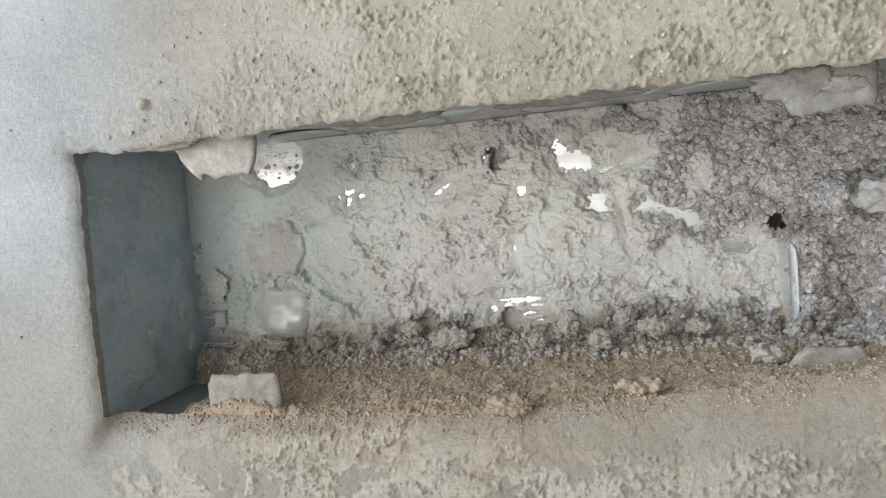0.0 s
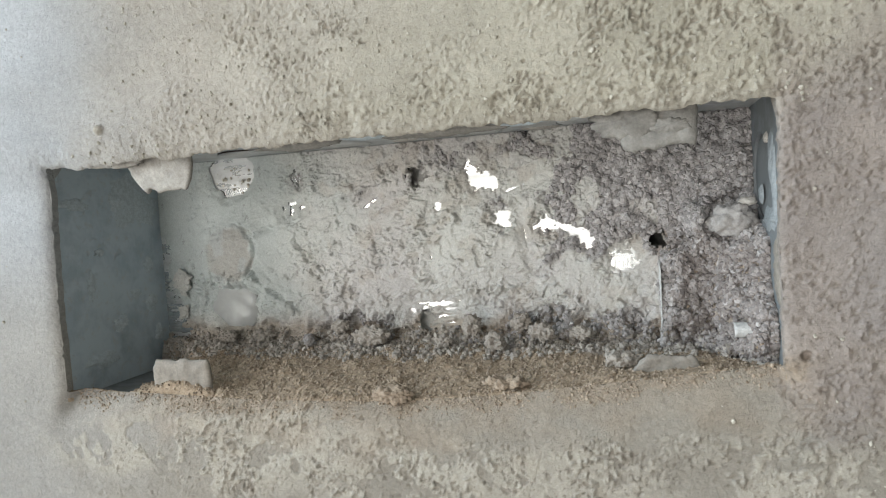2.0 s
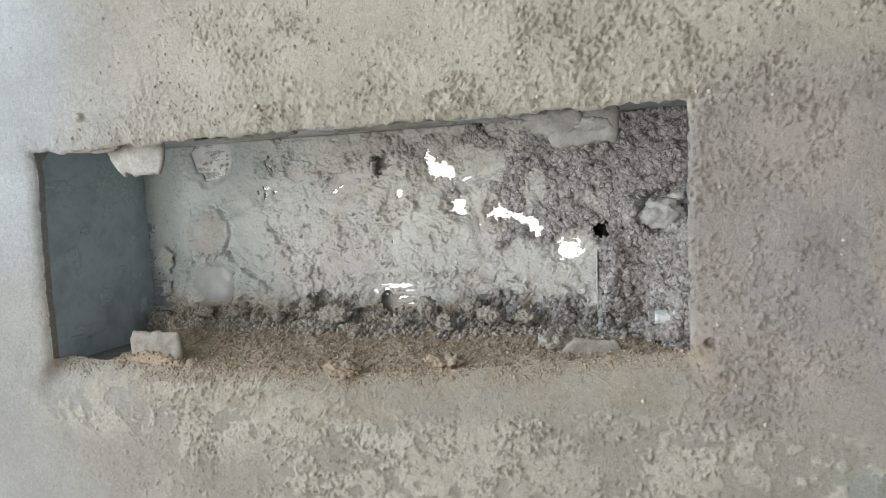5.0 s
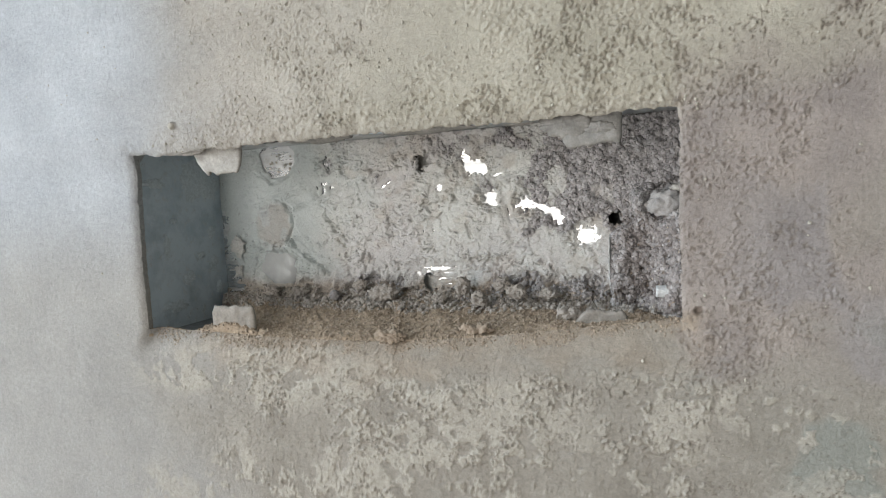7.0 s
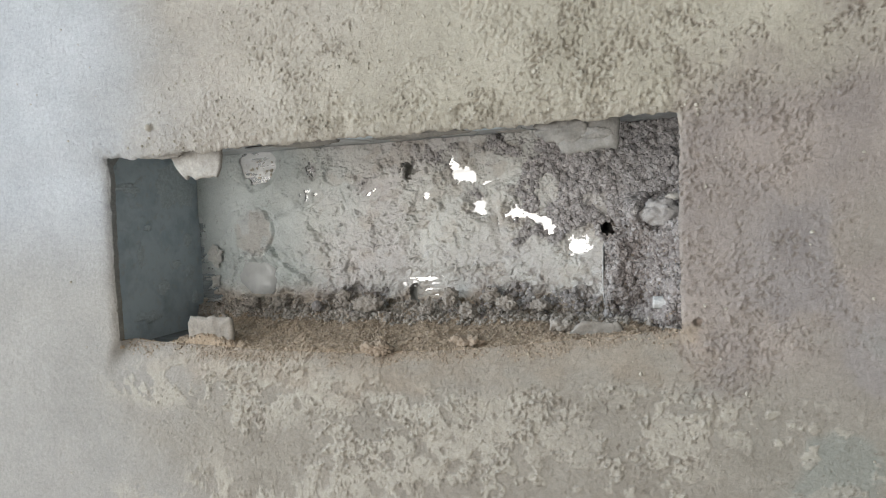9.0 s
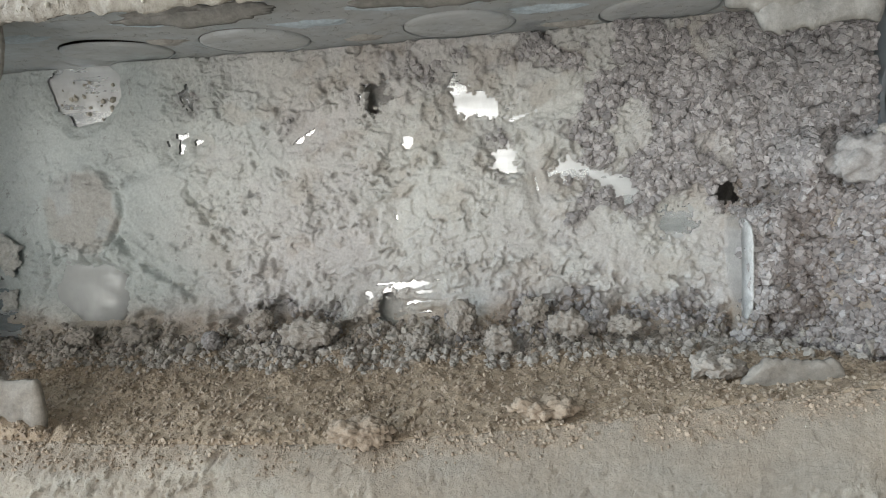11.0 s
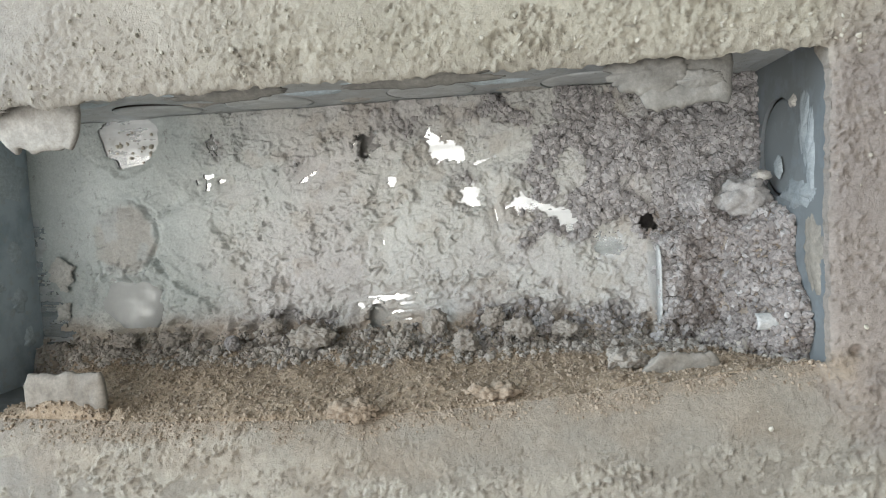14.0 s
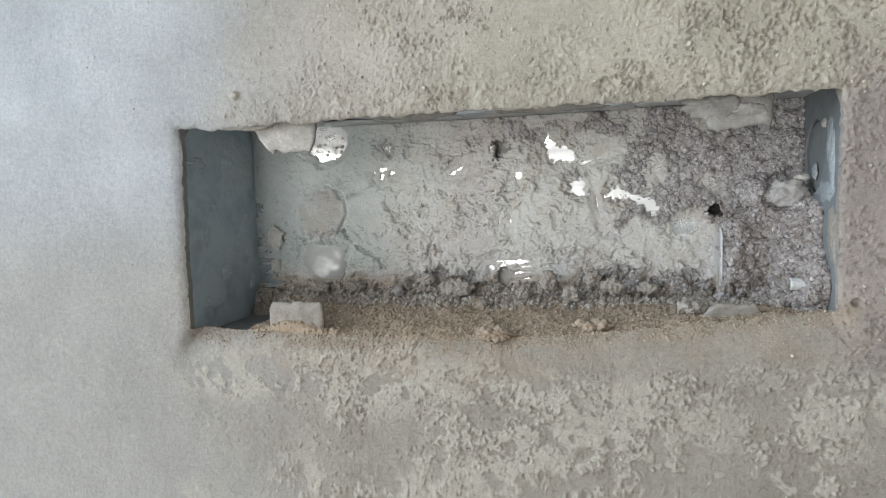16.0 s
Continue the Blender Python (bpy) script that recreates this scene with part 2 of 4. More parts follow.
def near_line(x, z, points):
    """Distance to a polyline."""
    best = np.full_like(x, 1e9)
    for (ax, az), (bx, bz) in zip(points, points[1:]):
        t = np.clip(((x - ax) * (bx - ax) + (z - az) * (bz - az)) / ((bx - ax) ** 2 + (bz - az) ** 2), 0, 1)
        best = np.minimum(best, np.hypot(x - ax - t * (bx - ax), z - az - t * (bz - az)))
    return best


# ---------- mesh helpers ----------
def mesh_object(name, me, material, parent=None, label=""):
    me.materials.append(material)
    ob = new(name, me)
    if parent is not None:
        ob.parent = parent
        ob.matrix_parent_inverse = parent.matrix_world.inverted() if parent.type != "EMPTY" else Matrix.Translation(-parent.location)
    return tagged(ob, label) if label else ob


def part(name, bm, material, parent=None, label="", smooth=True):
    """One mesh object from a bmesh."""
    me = bpy.data.meshes.new(name)
    bmesh.ops.recalc_face_normals(bm, faces=bm.faces)
    bm.to_mesh(me)
    bm.free()
    me.polygons.foreach_set("use_smooth", [smooth] * len(me.polygons))
    return mesh_object(name, me, material, parent, label)


def sheet_mesh(name, P, keep=None, attributes=None):
    """A mesh from a grid of places (rows, columns, 3); keep: which cells stay."""
    rows, cols = P.shape[:2]
    idx = np.arange(rows * cols).reshape(rows, cols)
    quads = np.stack([idx[:-1, :-1], idx[:-1, 1:], idx[1:, 1:], idx[1:, :-1]], -1).reshape(-1, 4)
    if keep is not None:
        quads = quads[keep.ravel()]
    used = np.zeros(rows * cols, bool)
    used[quads.ravel()] = True
    renum = np.cumsum(used) - 1
    quads = renum[quads].astype(np.int32)
    co = P.reshape(-1, 3)[used]
    me = bpy.data.meshes.new(name)
    me.vertices.add(len(co))
    me.vertices.foreach_set("co", co.astype(np.float32).ravel())
    me.loops.add(quads.size)
    me.loops.foreach_set("vertex_index", quads.ravel())
    me.polygons.add(len(quads))
    me.polygons.foreach_set("loop_start", np.arange(0, quads.size, 4, dtype=np.int32))
    me.polygons.foreach_set("loop_total", np.full(len(quads), 4, dtype=np.int32))
    for key, values in (attributes or {}).items():
        a = me.attributes.new(key, "FLOAT", "POINT")
        a.data.foreach_set("value", values.reshape(-1)[used].astype(np.float32))
    me.update(calc_edges=True)
    me.polygons.foreach_set("use_smooth", np.ones(len(quads), bool))
    return me


def box_bm(x0, x1, y0, y1, z0, z1, bevel=0.0, bm=None):
    own = bm or bmesh.new()
    made = bmesh.ops.create_cube(own, size=1.0, matrix=Matrix.Translation(((x0 + x1) / 2, (y0 + y1) / 2, (z0 + z1) / 2)) @ Matrix.Diagonal((x1 - x0, y1 - y0, z1 - z0, 1)))
    if bevel:
        edges = list({e for v in made["verts"] for e in v.link_edges})
        bmesh.ops.bevel(own, geom=edges, offset=bevel, segments=2, affect="EDGES", profile=0.5)
    return own


def crumbs_mesh(name, places, normals, sizes, rng, sub=1):
    """Many small uneven stones joined into one mesh."""
    b = bmesh.new()
    bmesh.ops.create_icosphere(b, subdivisions=sub, radius=1.0)
    b.verts.ensure_lookup_table()
    unit = np.array([v.co for v in b.verts])
    tris = np.array([[v.index for v in f.verts] for f in b.faces])
    b.free()
    n, k = len(places), len(unit)
    q = rng.normal(size=(n, 4))
    q /= np.linalg.norm(q, axis=1)[:, None]
    w, x, y, z = q.T
    R = np.stack([np.stack([1 - 2 * (y * y + z * z), 2 * (x * y - z * w), 2 * (x * z + y * w)], -1),
                  np.stack([2 * (x * y + z * w), 1 - 2 * (x * x + z * z), 2 * (y * z - x * w)], -1),
                  np.stack([2 * (x * z - y * w), 2 * (y * z + x * w), 1 - 2 * (x * x + y * y)], -1)], 1)
    scale = sizes[:, None] * rng.uniform(0.6, 1.25, (n, 3))
    if sub == 1:
        lumpy = unit[None] * (1 + 0.2 * rng.normal(size=(n, k, 1)).clip(-1.5, 1.5))
    else:
        swell = np.zeros((n, k))
        for freq, amp in ((1.6, 0.22), (3.2, 0.18), (6.0, 0.12)):
            for _ in range(2):
                swell += amp * np.sin(np.einsum("kj,nj->nk", unit, freq * rng.normal(size=(n, 3))) + rng.uniform(0, 6.28, (n, 1)))
        lumpy = unit[None] * (1 + swell.clip(-0.6, 0.6))[..., None]
    V = np.einsum("nij,nkj->nki", R, lumpy * scale[:, None]) + (places + normals * sizes[:, None] * 0.25)[:, None]
    T = tris[None] + (np.arange(n) * k)[:, None, None]
    me = bpy.data.meshes.new(name)
    me.vertices.add(n * k)
    me.vertices.foreach_set("co", V.astype(np.float32).ravel())
    T = T.reshape(-1, 3).astype(np.int32)
    me.loops.add(T.size)
    me.loops.foreach_set("vertex_index", T.ravel())
    me.polygons.add(len(T))
    me.polygons.foreach_set("loop_start", np.arange(0, T.size, 3, dtype=np.int32))
    me.polygons.foreach_set("loop_total", np.full(len(T), 3, dtype=np.int32))
    me.update(calc_edges=True)
    me.polygons.foreach_set("use_smooth", np.full(len(T), sub > 1))
    return me


# ---------- the room round the wall ----------
def wall_with_opening(name, axis, at, lo, hi, hole, outward):
    """A wall 0.2 m thick in the plane axis = at, from lo to hi and floor to ceiling, with one opening."""
    bm = bmesh.new()
    a, b = sorted((at, at + outward * 0.2))
    h0, h1, z0, z1 = hole
    for p0, p1, q0, q1 in ((lo, h0, 0, H), (h1, hi, 0, H), (h0, h1, 0, z0), (h0, h1, z1, H)):
        if axis == "y":
            box_bm(p0, p1, a, b, q0, q1, bm=bm)
        else:
            box_bm(a, b, p0, p1, q0, q1, bm=bm)
    return tagged(part(name, bm, ROOM, smooth=False), "pale plaster wall with an open doorway of daylight", "wall", kind="structure")


# unseen walls, floor and ceiling, added to close the room and bounce light
wall_with_opening("wall_south", "y", Y0, X0, X1, REAR, -1)
wall_with_opening("wall_west", "x", X0, Y0, 0.0, SIDE, -1)
tagged(part("wall_east", box_bm(X1, X1 + 0.2, Y0, 0.0, 0, H), ROOM, smooth=False), "pale plaster wall", "wall", kind="structure")
tagged(part("floor", box_bm(X0 - 0.2, X1 + 0.2, Y0 - 0.2, 0.23, -0.1, 0), SLAB, smooth=False), "bare cement floor", "floor", kind="structure")
tagged(part("ceiling", box_bm(X0 - 0.2, X1 + 0.2, Y0 - 0.2, 0.23, H, H + 0.1), ROOM, smooth=False), "bare plaster ceiling", "ceiling", kind="structure")

# ---------- the plastered wall with its opening ----------
BOTTOM = ((-118, -38.0), (-40, -39.8), (10, -39.4), (45, -36.0), (77, -31.8), (118, -26.5))   # lower edge of the opening, mm


def lower_edge(x):
    return np.interp(x, [p[0] for p in BOTTOM], [p[1] for p in BOTTOM])


def opening(x, z):
    """Signed distance in mm to the edge of the opening in the plaster; negative inside."""
    wob = (0.7 * fbm(x / 14, z / 14, 3, 40) + 0.45 * fbm(x / 3.2, z / 3.2, 3, 44) + 0.4 * fbm(x / 1.7, z / 1.7, 2, 46)) * (0.45 + 0.55 * step(112, 100, np.abs(x))) * (0.3 + 0.7 * step(-30, -22, z))
    dx = np.maximum(-112.9 - 0.012 * (38 - z) - x, x - 112.5)
    dz = np.maximum(lower_edge(x) - 0.5 - z, z - (38.9 + 0.006 * x * 0.3))
    outside = np.hypot(np.maximum(dx, 0), np.maximum(dz, 0))
    return outside + np.minimum(np.maximum(dx, dz), 0) + wob


def regions(x, z, sd):
    """Where the plaster is olive, pinkish, greenish, flaked pale, dusted brown and how pitted it is."""
    w = 18 * fbm(x / 40, z / 40, 3, 300)
    tan = step(28, 44, z) * step(-120, -30, x + w)
    olive = step(30, 46, z) * step(-70, 60, x + w)
    pink = step(108, 116, x + 0.2 * w) * step(215, 135, x + w) * step(-48, -20, z + w) * step(60, 30, z + w)
    pink = np.maximum(pink, 0.9 * step(0.05, 0.35, fbm(x / 26, z / 48, 3, 305)) * step(118, 150, x + w) * step(-60, -20, z) * step(60, 25, z))
    mauve = step(0.0, 0.45, fbm(x / 24, z / 34, 4, 306)) * step(115, 150, x + 0.4 * w) * step(40, 12, z + w)
    green = 0.65 * step(105, 145, x + w) * step(-5, -45, z + w) * (0.1 + 0.9 * step(-0.1, 0.35, fbm(x / 22, z / 22, 4, 310)))
    f = 0.75 * fbm(x / 16, z / 16, 3, 71, 0.6) + 0.62 * fbm(x / 4.2, z / 4.2, 3, 73, 0.6)
    pale = step(-0.14, 0.06, f) * step(-0.6, 0.1, fbm(x / 42, z / 42, 2, 75) + 0.5 * step(-70, -120, z) + 0.6 * step(125, 155, x) * step(-40, -62, z) + 0.4 * step(-40, 20, x) * step(140, 100, x)) * step(-40, -50, z + 0.4 * w) * step(-130, -70, x + w)
    soft = step(130, 170, x)
    pale = pale * (1 - 0.25 * soft)
    low = step(-32, -37, z - lower_edge(x) - 37) * step(-122, -70, x)
    dust = np.maximum(0.8 * step(6.0, 0.5, sd + 3.0 * fbm(x / 10, z / 6, 4, 316)), 0.45 * step(18, 2, sd + 6.5 * fbm(x / 12, z / 7, 4, 315))) * low
    pitted = 0.75 * tan * (0.1 + 0.9 * step(-60, 15, x + w)) * step(-0.35, 0.2, fbm(x / 25, z / 25, 3, 320) + 0.5 * step(70, 42, z)) + 0.95 * pink * (1 - soft * 0.7) + 0.6 * pale + (0.1 + 0.12 * step(10, -10, z) + 0.2 * step(-38, -46, z)) * step(-130, -60, x + w)
    pitted = pitted * step(182, 155, x)
    pitted = pitted * (1 - 0.85 * step(-60, -105, x + w)) * (0.45 + 0.55 * step(-0.3, 0.25, fbm(x / 9, z / 9, 3, 322)))
    return olive, tan, pink, green, pale, dust, mauve, np.clip(pitted, 0, 0.85)


def wall_relief(x, z, sd):
    """How far the plaster stands out towards the room, mm, its stains and the pits' painted shade."""
    olive, tan, pink, green, pale, dust, mauve, pitted = regions(x, z, sd)
    above = step(30, 50, z)
    calm = fbm(x / 60, z / 60, 3, 50) * 0.7
    mid = fbm(x / 9, z / 9, 4, 52) * (0.16 + 0.14 * step(-36, -46, z) * step(170, 120, x))
    wx, wz = x + 0.5 * fbm(x / 1.6, z / 1.6, 2, 330), z + 0.5 * fbm(x / 1.6, z / 1.6, 2, 335)
    right = step(105, 125, x)
    n = fbm(wx / 0.85, wz / 1.05, 3, 340, 0.6) + 0.22 * fbm(x / 6, z / 6, 2, 345)
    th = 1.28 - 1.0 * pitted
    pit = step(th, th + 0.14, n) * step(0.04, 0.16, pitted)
    bits = step(th + 0.05, th + 0.4, fbm(wx / 1.15 + 40, wz / 1.15, 3, 350, 0.6)) * (0.3 + pitted) * (1 - 0.5 * right)
    near = step(13, 2, sd) * above
    sand = step(-0.05, 0.4, fbm(x / 14, z / 14, 3, 361) + 0.8 * step(16, 3, sd)) * above * step(-110, -60, x) * step(135, 110, x)
    out = 2.2 * above * step(160, 60, x) + calm + mid * (0.6 + 0.5 * pitted) + 0.35 * pale - 0.6 * pit * (0.6 + 0.5 * above) * (1 - 0.2 * right) + bits * 0.7
    out += sand * (0.4 * grains(wx / 1.35, wz / 1.35, 363, 0.6) + 0.22 * fbm(x / 0.9, z / 0.9, 2, 366))
    out += near * (0.6 * grains(wx / 1.9, wz / 1.9, 355, 0.6) * (0.4 + 0.6 * step(-70, -20, x)) - 0.25 + 0.6 * fbm(x / 5, z / 5, 3, 358))
    # paler towards the upper left: plaster tone together with painted haze
    pale_haze = step(-45, -125, x + 18 * fbm(x / 40, z / 40, 3, 300)) * (0.35 + 0.65 * step(-25, 35, z))
    return out, dict(pale_haze=pale_haze, tan=tan, mauve=mauve, olive=olive, pink=pink, green=green, pale=pale * (1 - 0.6 * pit), dust=dust, pit=(0.32 + 0.33 * right) * pit)


def rounded(x, z, sd):
    aside, below = np.maximum(np.abs(x) - 111.0, 0), np.maximum(lower_edge(x) + 1.5 - z, 0)
    soft = 0.9 + 1.0 * step(-90, -118, x) + 5.6 * step(0.3, 0.95, below / (np.hypot(1.6 * aside, below) + 0.1))
    return soft * np.exp(-np.maximum(sd, 0) / (0.85 * soft))


def wall_y(x, z):
    sd = opening(x, z)
    return rounded(x, z, sd) - wall_relief(x, z, sd)[0]


def build_wall():
    pitch = 0.4
    xs = np.concatenate([np.arange(-262, -150, 0.9), np.arange(-150, 165, pitch), np.arange(165, 300, 0.9)])
    zs = np.concatenate([np.arange(-165, -85, 0.9), np.arange(-85, 112, pitch), np.arange(112, 178, 0.9)])
    X, Z = np.meshgrid(xs, zs)
    sd = opening(X, Z)
    out, tints = wall_relief(X, Z, sd)
    Y = rounded(X, Z, sd) - out
    # the rim: the first places inside the opening are drawn back onto its edge
    gz, gx = np.gradient(sd, zs, xs)
    g = np.hypot(gx, gz) + 1e-6
    rim = (sd < 0) & (sd > -1.6 * pitch)
    X = np.where(rim, X - sd * gx / g**2, X)
    Z = np.where(rim, Z - sd * gz / g**2, Z)
    # a small drilled dot beside the opening and a stone stuck over it
    d = np.hypot(X - 117.6, Z + 24.1)
    Y += 2.2 * step(1.5, 0.9, d)
    d = np.hypot((X + 86), (Z - 49.6) * 1.1)
    Y -= 1.6 * np.sqrt(np.clip(1 - (d / 1.9) ** 2, 0, None))
    tints["pale"] = np.maximum(tints["pale"], step(2.0, 1.5, d))
    edge = np.zeros_like(X, bool)
    edge[0], edge[-1], edge[:, 0], edge[:, -1] = True, True, True, True
    Y[edge] = 0.0
    corner = sd > -1.6 * pitch
    keep = corner[:-1, :-1] & corner[1:, :-1] & corner[:-1, 1:] & corner[1:, 1:]
    P = np.stack([X, Y, Z], -1) * MM + (0, 0, ZC)
    me = sheet_mesh("wall_north", P, keep, tints)
    # the plain rest of the wall, its ends and its back
    b = bmesh.new()
    b.from_mesh(me)
    x0, x1, z0, z1 = xs[0] * MM, xs[-1] * MM, ZC + zs[0] * MM, ZC + zs[-1] * MM
    lip = [e for e in b.edges if e.is_boundary and abs(e.verts[0].co.x) < 0.13 and abs(e.verts[0].co.z - ZC) < 0.06]
    for e in lip:
        e.smooth = False
    made = bmesh.ops.extrude_edge_only(b, edges=lip)
    for v in made["geom"]:
        if isinstance(v, bmesh.types.BMVert):
            n = noise.noise(v.co * 300)
            if v.co.z > ZC + 0.036:      # the upper edge thins out under the box's top
                v.co.y, v.co.z = (7.5 + 1.2 * n) * MM, v.co.z + 3.4 * MM
            elif v.co.z < ZC + (lower_edge(v.co.x / MM) + 3) * MM:
                v.co.y, v.co.z = v.co.y + 2.5 * MM, v.co.z - 0.8 * MM
            else:
                v.co.y = max((3.4 + 0.5 * n) * MM, v.co.y + 2.5 * MM)
    for p0, p1, q0, q1 in ((X0, x0, 0, H), (x1, X1, 0, H), (x0, x1, 0, z0), (x0, x1, z1, H)):
        b.faces.new([b.verts.new(c) for c in ((p0, 0, q0), (p1, 0, q0), (p1, 0, q1), (p0, 0, q1))])
    T = 0.23
    for quad in (((X0, T, 0), (X0, T, H), (X1, T, H), (X1, T, 0)), ((X0, 0, 0), (X0, T, 0), (X0, T, H), (X0, 0, H)), ((X1, 0, 0), (X1, 0, H), (X1, T, H), (X1, T, 0))):
        b.faces.new([b.verts.new(c) for c in quad])
    b.to_mesh(me)
    b.free()
    me.polygons.foreach_set("use_smooth", np.ones(len(me.polygons), bool))
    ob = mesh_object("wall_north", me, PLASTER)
    return tagged(ob, "rough beige-grey cement plaster wall with a rectangular opening", "wall", kind="structure"), (X, Y, Z, sd)


WALL = build_wall()[1]

# ---------- the steel back box ----------
XL, XR, ZB, ZT = -114.6, 113.8, -41.5, 42.8    # inside faces, mm
FRONT, BACK = 2.0, 56.0
TK = 1.0


def circle_points(cx, cy, r, n, a0=0.0, a1=2 * math.pi, closed=True):
    m = n if closed else n + 1
    return [(cx + r * math.cos(a0 + (a1 - a0) * i / n), cy + r * math.sin(a0 + (a1 - a0) * i / n)) for i in range(m)]


def pierced_plate(outline, holes, lift, thick):
    """A flat plate with holes: lift(u, v, w) lays the plan (u, v) and the depth w into the room."""
    b = bmesh.new()
    loops = [outline, *holes]
    edges = []
    for loop in loops:
        vs = [b.verts.new((u, v, 0)) for u, v in loop]
        edges += [b.edges.new((vs[i], vs[(i + 1) % len(vs)])) for i in range(len(vs))]
    bmesh.ops.triangle_fill(b, edges=edges, use_beauty=True)
    made = bmesh.ops.extrude_face_region(b, geom=list(b.faces))
    for e in made["geom"]:
        if isinstance(e, bmesh.types.BMVert):
            e.co.z = thick
    for v in b.verts:
        v.co = Vector(lift(v.co.x, v.co.y, v.co.z)) * MM + Vector((0, 0, ZC))
    return b


def disc_bm(cx, cy, r, depth, lift, bulge=0.0, n=40):
    """A knockout disc, slightly dished, with a rounded rim."""
    b = bmesh.new()
    rings = [(0.0, bulge), (r * 0.6, bulge * 0.7), (r * 0.93, bulge * 0.2), (r, depth * 0.4), (r, depth)]
    made = []
    for rr, w in rings:
        made.append([b.verts.new(Vector(lift(cx + rr * math.cos(2 * math.pi * i / n), cy + rr * math.sin(2 * math.pi * i / n), w)) * MM + Vector((0, 0, ZC))) for i in range(n if rr else 1)])
    for i in range(n):
        b.faces.new((made[0][0], made[1][i], made[1][(i + 1) % n]))
        for r0, r1 in zip(made[1:], made[2:]):
            b.faces.new((r0[i], r1[i], r1[(i + 1) % n], r0[(i + 1) % n]))
    return b


box = tagged(new("electrical_back_box"), "galvanised steel switch box in the wall, clogged with mortar", "electrical box")
box.location = (0, BACK * MM, ZC)
bpy.context.view_layer.update()
HOLES = ((2.0, 30.0, 4.3, 5.9), (2.4, -23.9, 4.4, 4.5), (86.2, 3.0, 3.6, 12.0))   # screw holes in the back: x, z, radius, depth
back = part("back_plate", pierced_plate([(XL, ZB), (XR, ZB), (XR, ZT), (XL, ZT)], [circle_points(x, z, r, 24) for x, z, r, _ in HOLES],
                                        lambda u, v, w: (u, BACK + w, v), TK), STEEL, box, "bright bare zinc behind torn mortar", smooth=False)
SATIN = steel_material("galvanised_steel_satin", (0.36, 0.37, 0.36), 0.28, 0.45, 0.14, (0.34, 0.345, 0.33))
part("knockout", disc_bm(-80.0, -17.0, 11.5, 1.6, lambda u, v, w: (u, BACK - 1.7 + w, v), -0.4), SATIN, back, "satin zinc knockout in the back plate")
TOPK = ((-58.0, 42.0, 12.8), (-23.5, 42.4, 12.8), (24.5, 42.4, 12.8), (68.0, 42.4, 12.8))
gap = 0.35
top = part("top_plate", pierced_plate([(XL, FRONT), (XR, FRONT), (XR, BACK), (XL, BACK)], [circle_points(x, y, r, 40) for x, y, r in TOPK],
                                      lambda u, v, w: (u, v, ZT + w), TK), TOPSTEEL, box, "grimy grey steel", smooth=False)
for (x, y, r), bent in zip(TOPK, (0.062, 0.045, 0.03, 0.02)):
    part("knockout", disc_bm(x, y, r - gap, TK, lambda u, v, w: (u, v, ZT + 0.1 + w - bent * (y + r - v)), 0.25), TOPDISC, top, "knockout bent into the box")
part("bottom_plate", pierced_plate([(XL, 8.0), (XR, 8.0), (XR, BACK), (XL, BACK)], [], lambda u, v, w: (u, v, ZB - w), TK), SHADESTEEL, box, smooth=False)
# the bottom and right plates hold shade in their colour, the left plate haze
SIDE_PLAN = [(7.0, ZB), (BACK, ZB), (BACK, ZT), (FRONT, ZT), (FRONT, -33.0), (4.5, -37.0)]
left_plate = part("left_plate", pierced_plate(SIDE_PLAN, [], lambda u, v, w: (XL - w, u, v), TK), HAZESTEEL, box, "bluish galvanised steel, light and shade in its colour", smooth=False)
right_plate = part("right_plate", pierced_plate([(9.0, ZB), (BACK, ZB), (BACK, ZT), (FRONT, ZT), (FRONT, -20.0), (5.5, -27.0)], [circle_points(32, 21, 12.4, 40)], lambda u, v, w: (XR + w, u, v), TK), SHADESTEEL, box, "bluish galvanised steel, light and shade in its colour", smooth=False)
part("knockout", disc_bm(32, 21, 12.0, TK + 0.4, lambda u, v, w: (XR + 0.5 + w, u, v), 0.4), SHADESTEEL, right_plate)


def smear(x, cy, cz, ry, rz, seed, material):
    """A thin dried splash of cement on a side plate at x; some stand in for light."""
    b = bmesh.new()
    n, rings, s = 60, 5, (-1 if x > 0 else 1) * MM
    made = [[b.verts.new((x * MM + 0.9 * s, cy * MM, ZC + cz * MM))]]
    for j in range(1, rings + 1):
        ring = []
        for i in range(n):
            a = 2 * math.pi * i / n
            k = 1 + 0.5 * noise.noise(Vector((math.cos(a) * 1.6, math.sin(a) * 1.6, seed))) + 0.3 * noise.noise(Vector((math.cos(a) * 5, math.sin(a) * 5, seed))) + 0.12 * noise.noise(Vector((math.cos(a) * 11, math.sin(a) * 11, seed)))
            f = j / rings
            y, z = cy + ry * f * k * math.cos(a), cz + rz * f * k * math.sin(a)
            thick = 0.9 * (1 - f**4) * (1 + 0.5 * noise.noise(Vector((y * 0.4, z * 0.4, seed)))) - 0.2
            ring.append(b.verts.new((x * MM + thick * s, y * MM, ZC + z * MM)))
        made.append(ring)
    for i in range(n):
        b.faces.new((made[0][0], made[1][i], made[1][(i + 1) % n]))
        for r0, r1 in zip(made[1:], made[2:]):
            b.faces.new((r0[i], r1[i], r1[(i + 1) % n], r0[(i + 1) % n]))
    return part("plate_smear", b, material, right_plate if x > 0 else left_plate, "dried cement splash, some standing in for light")


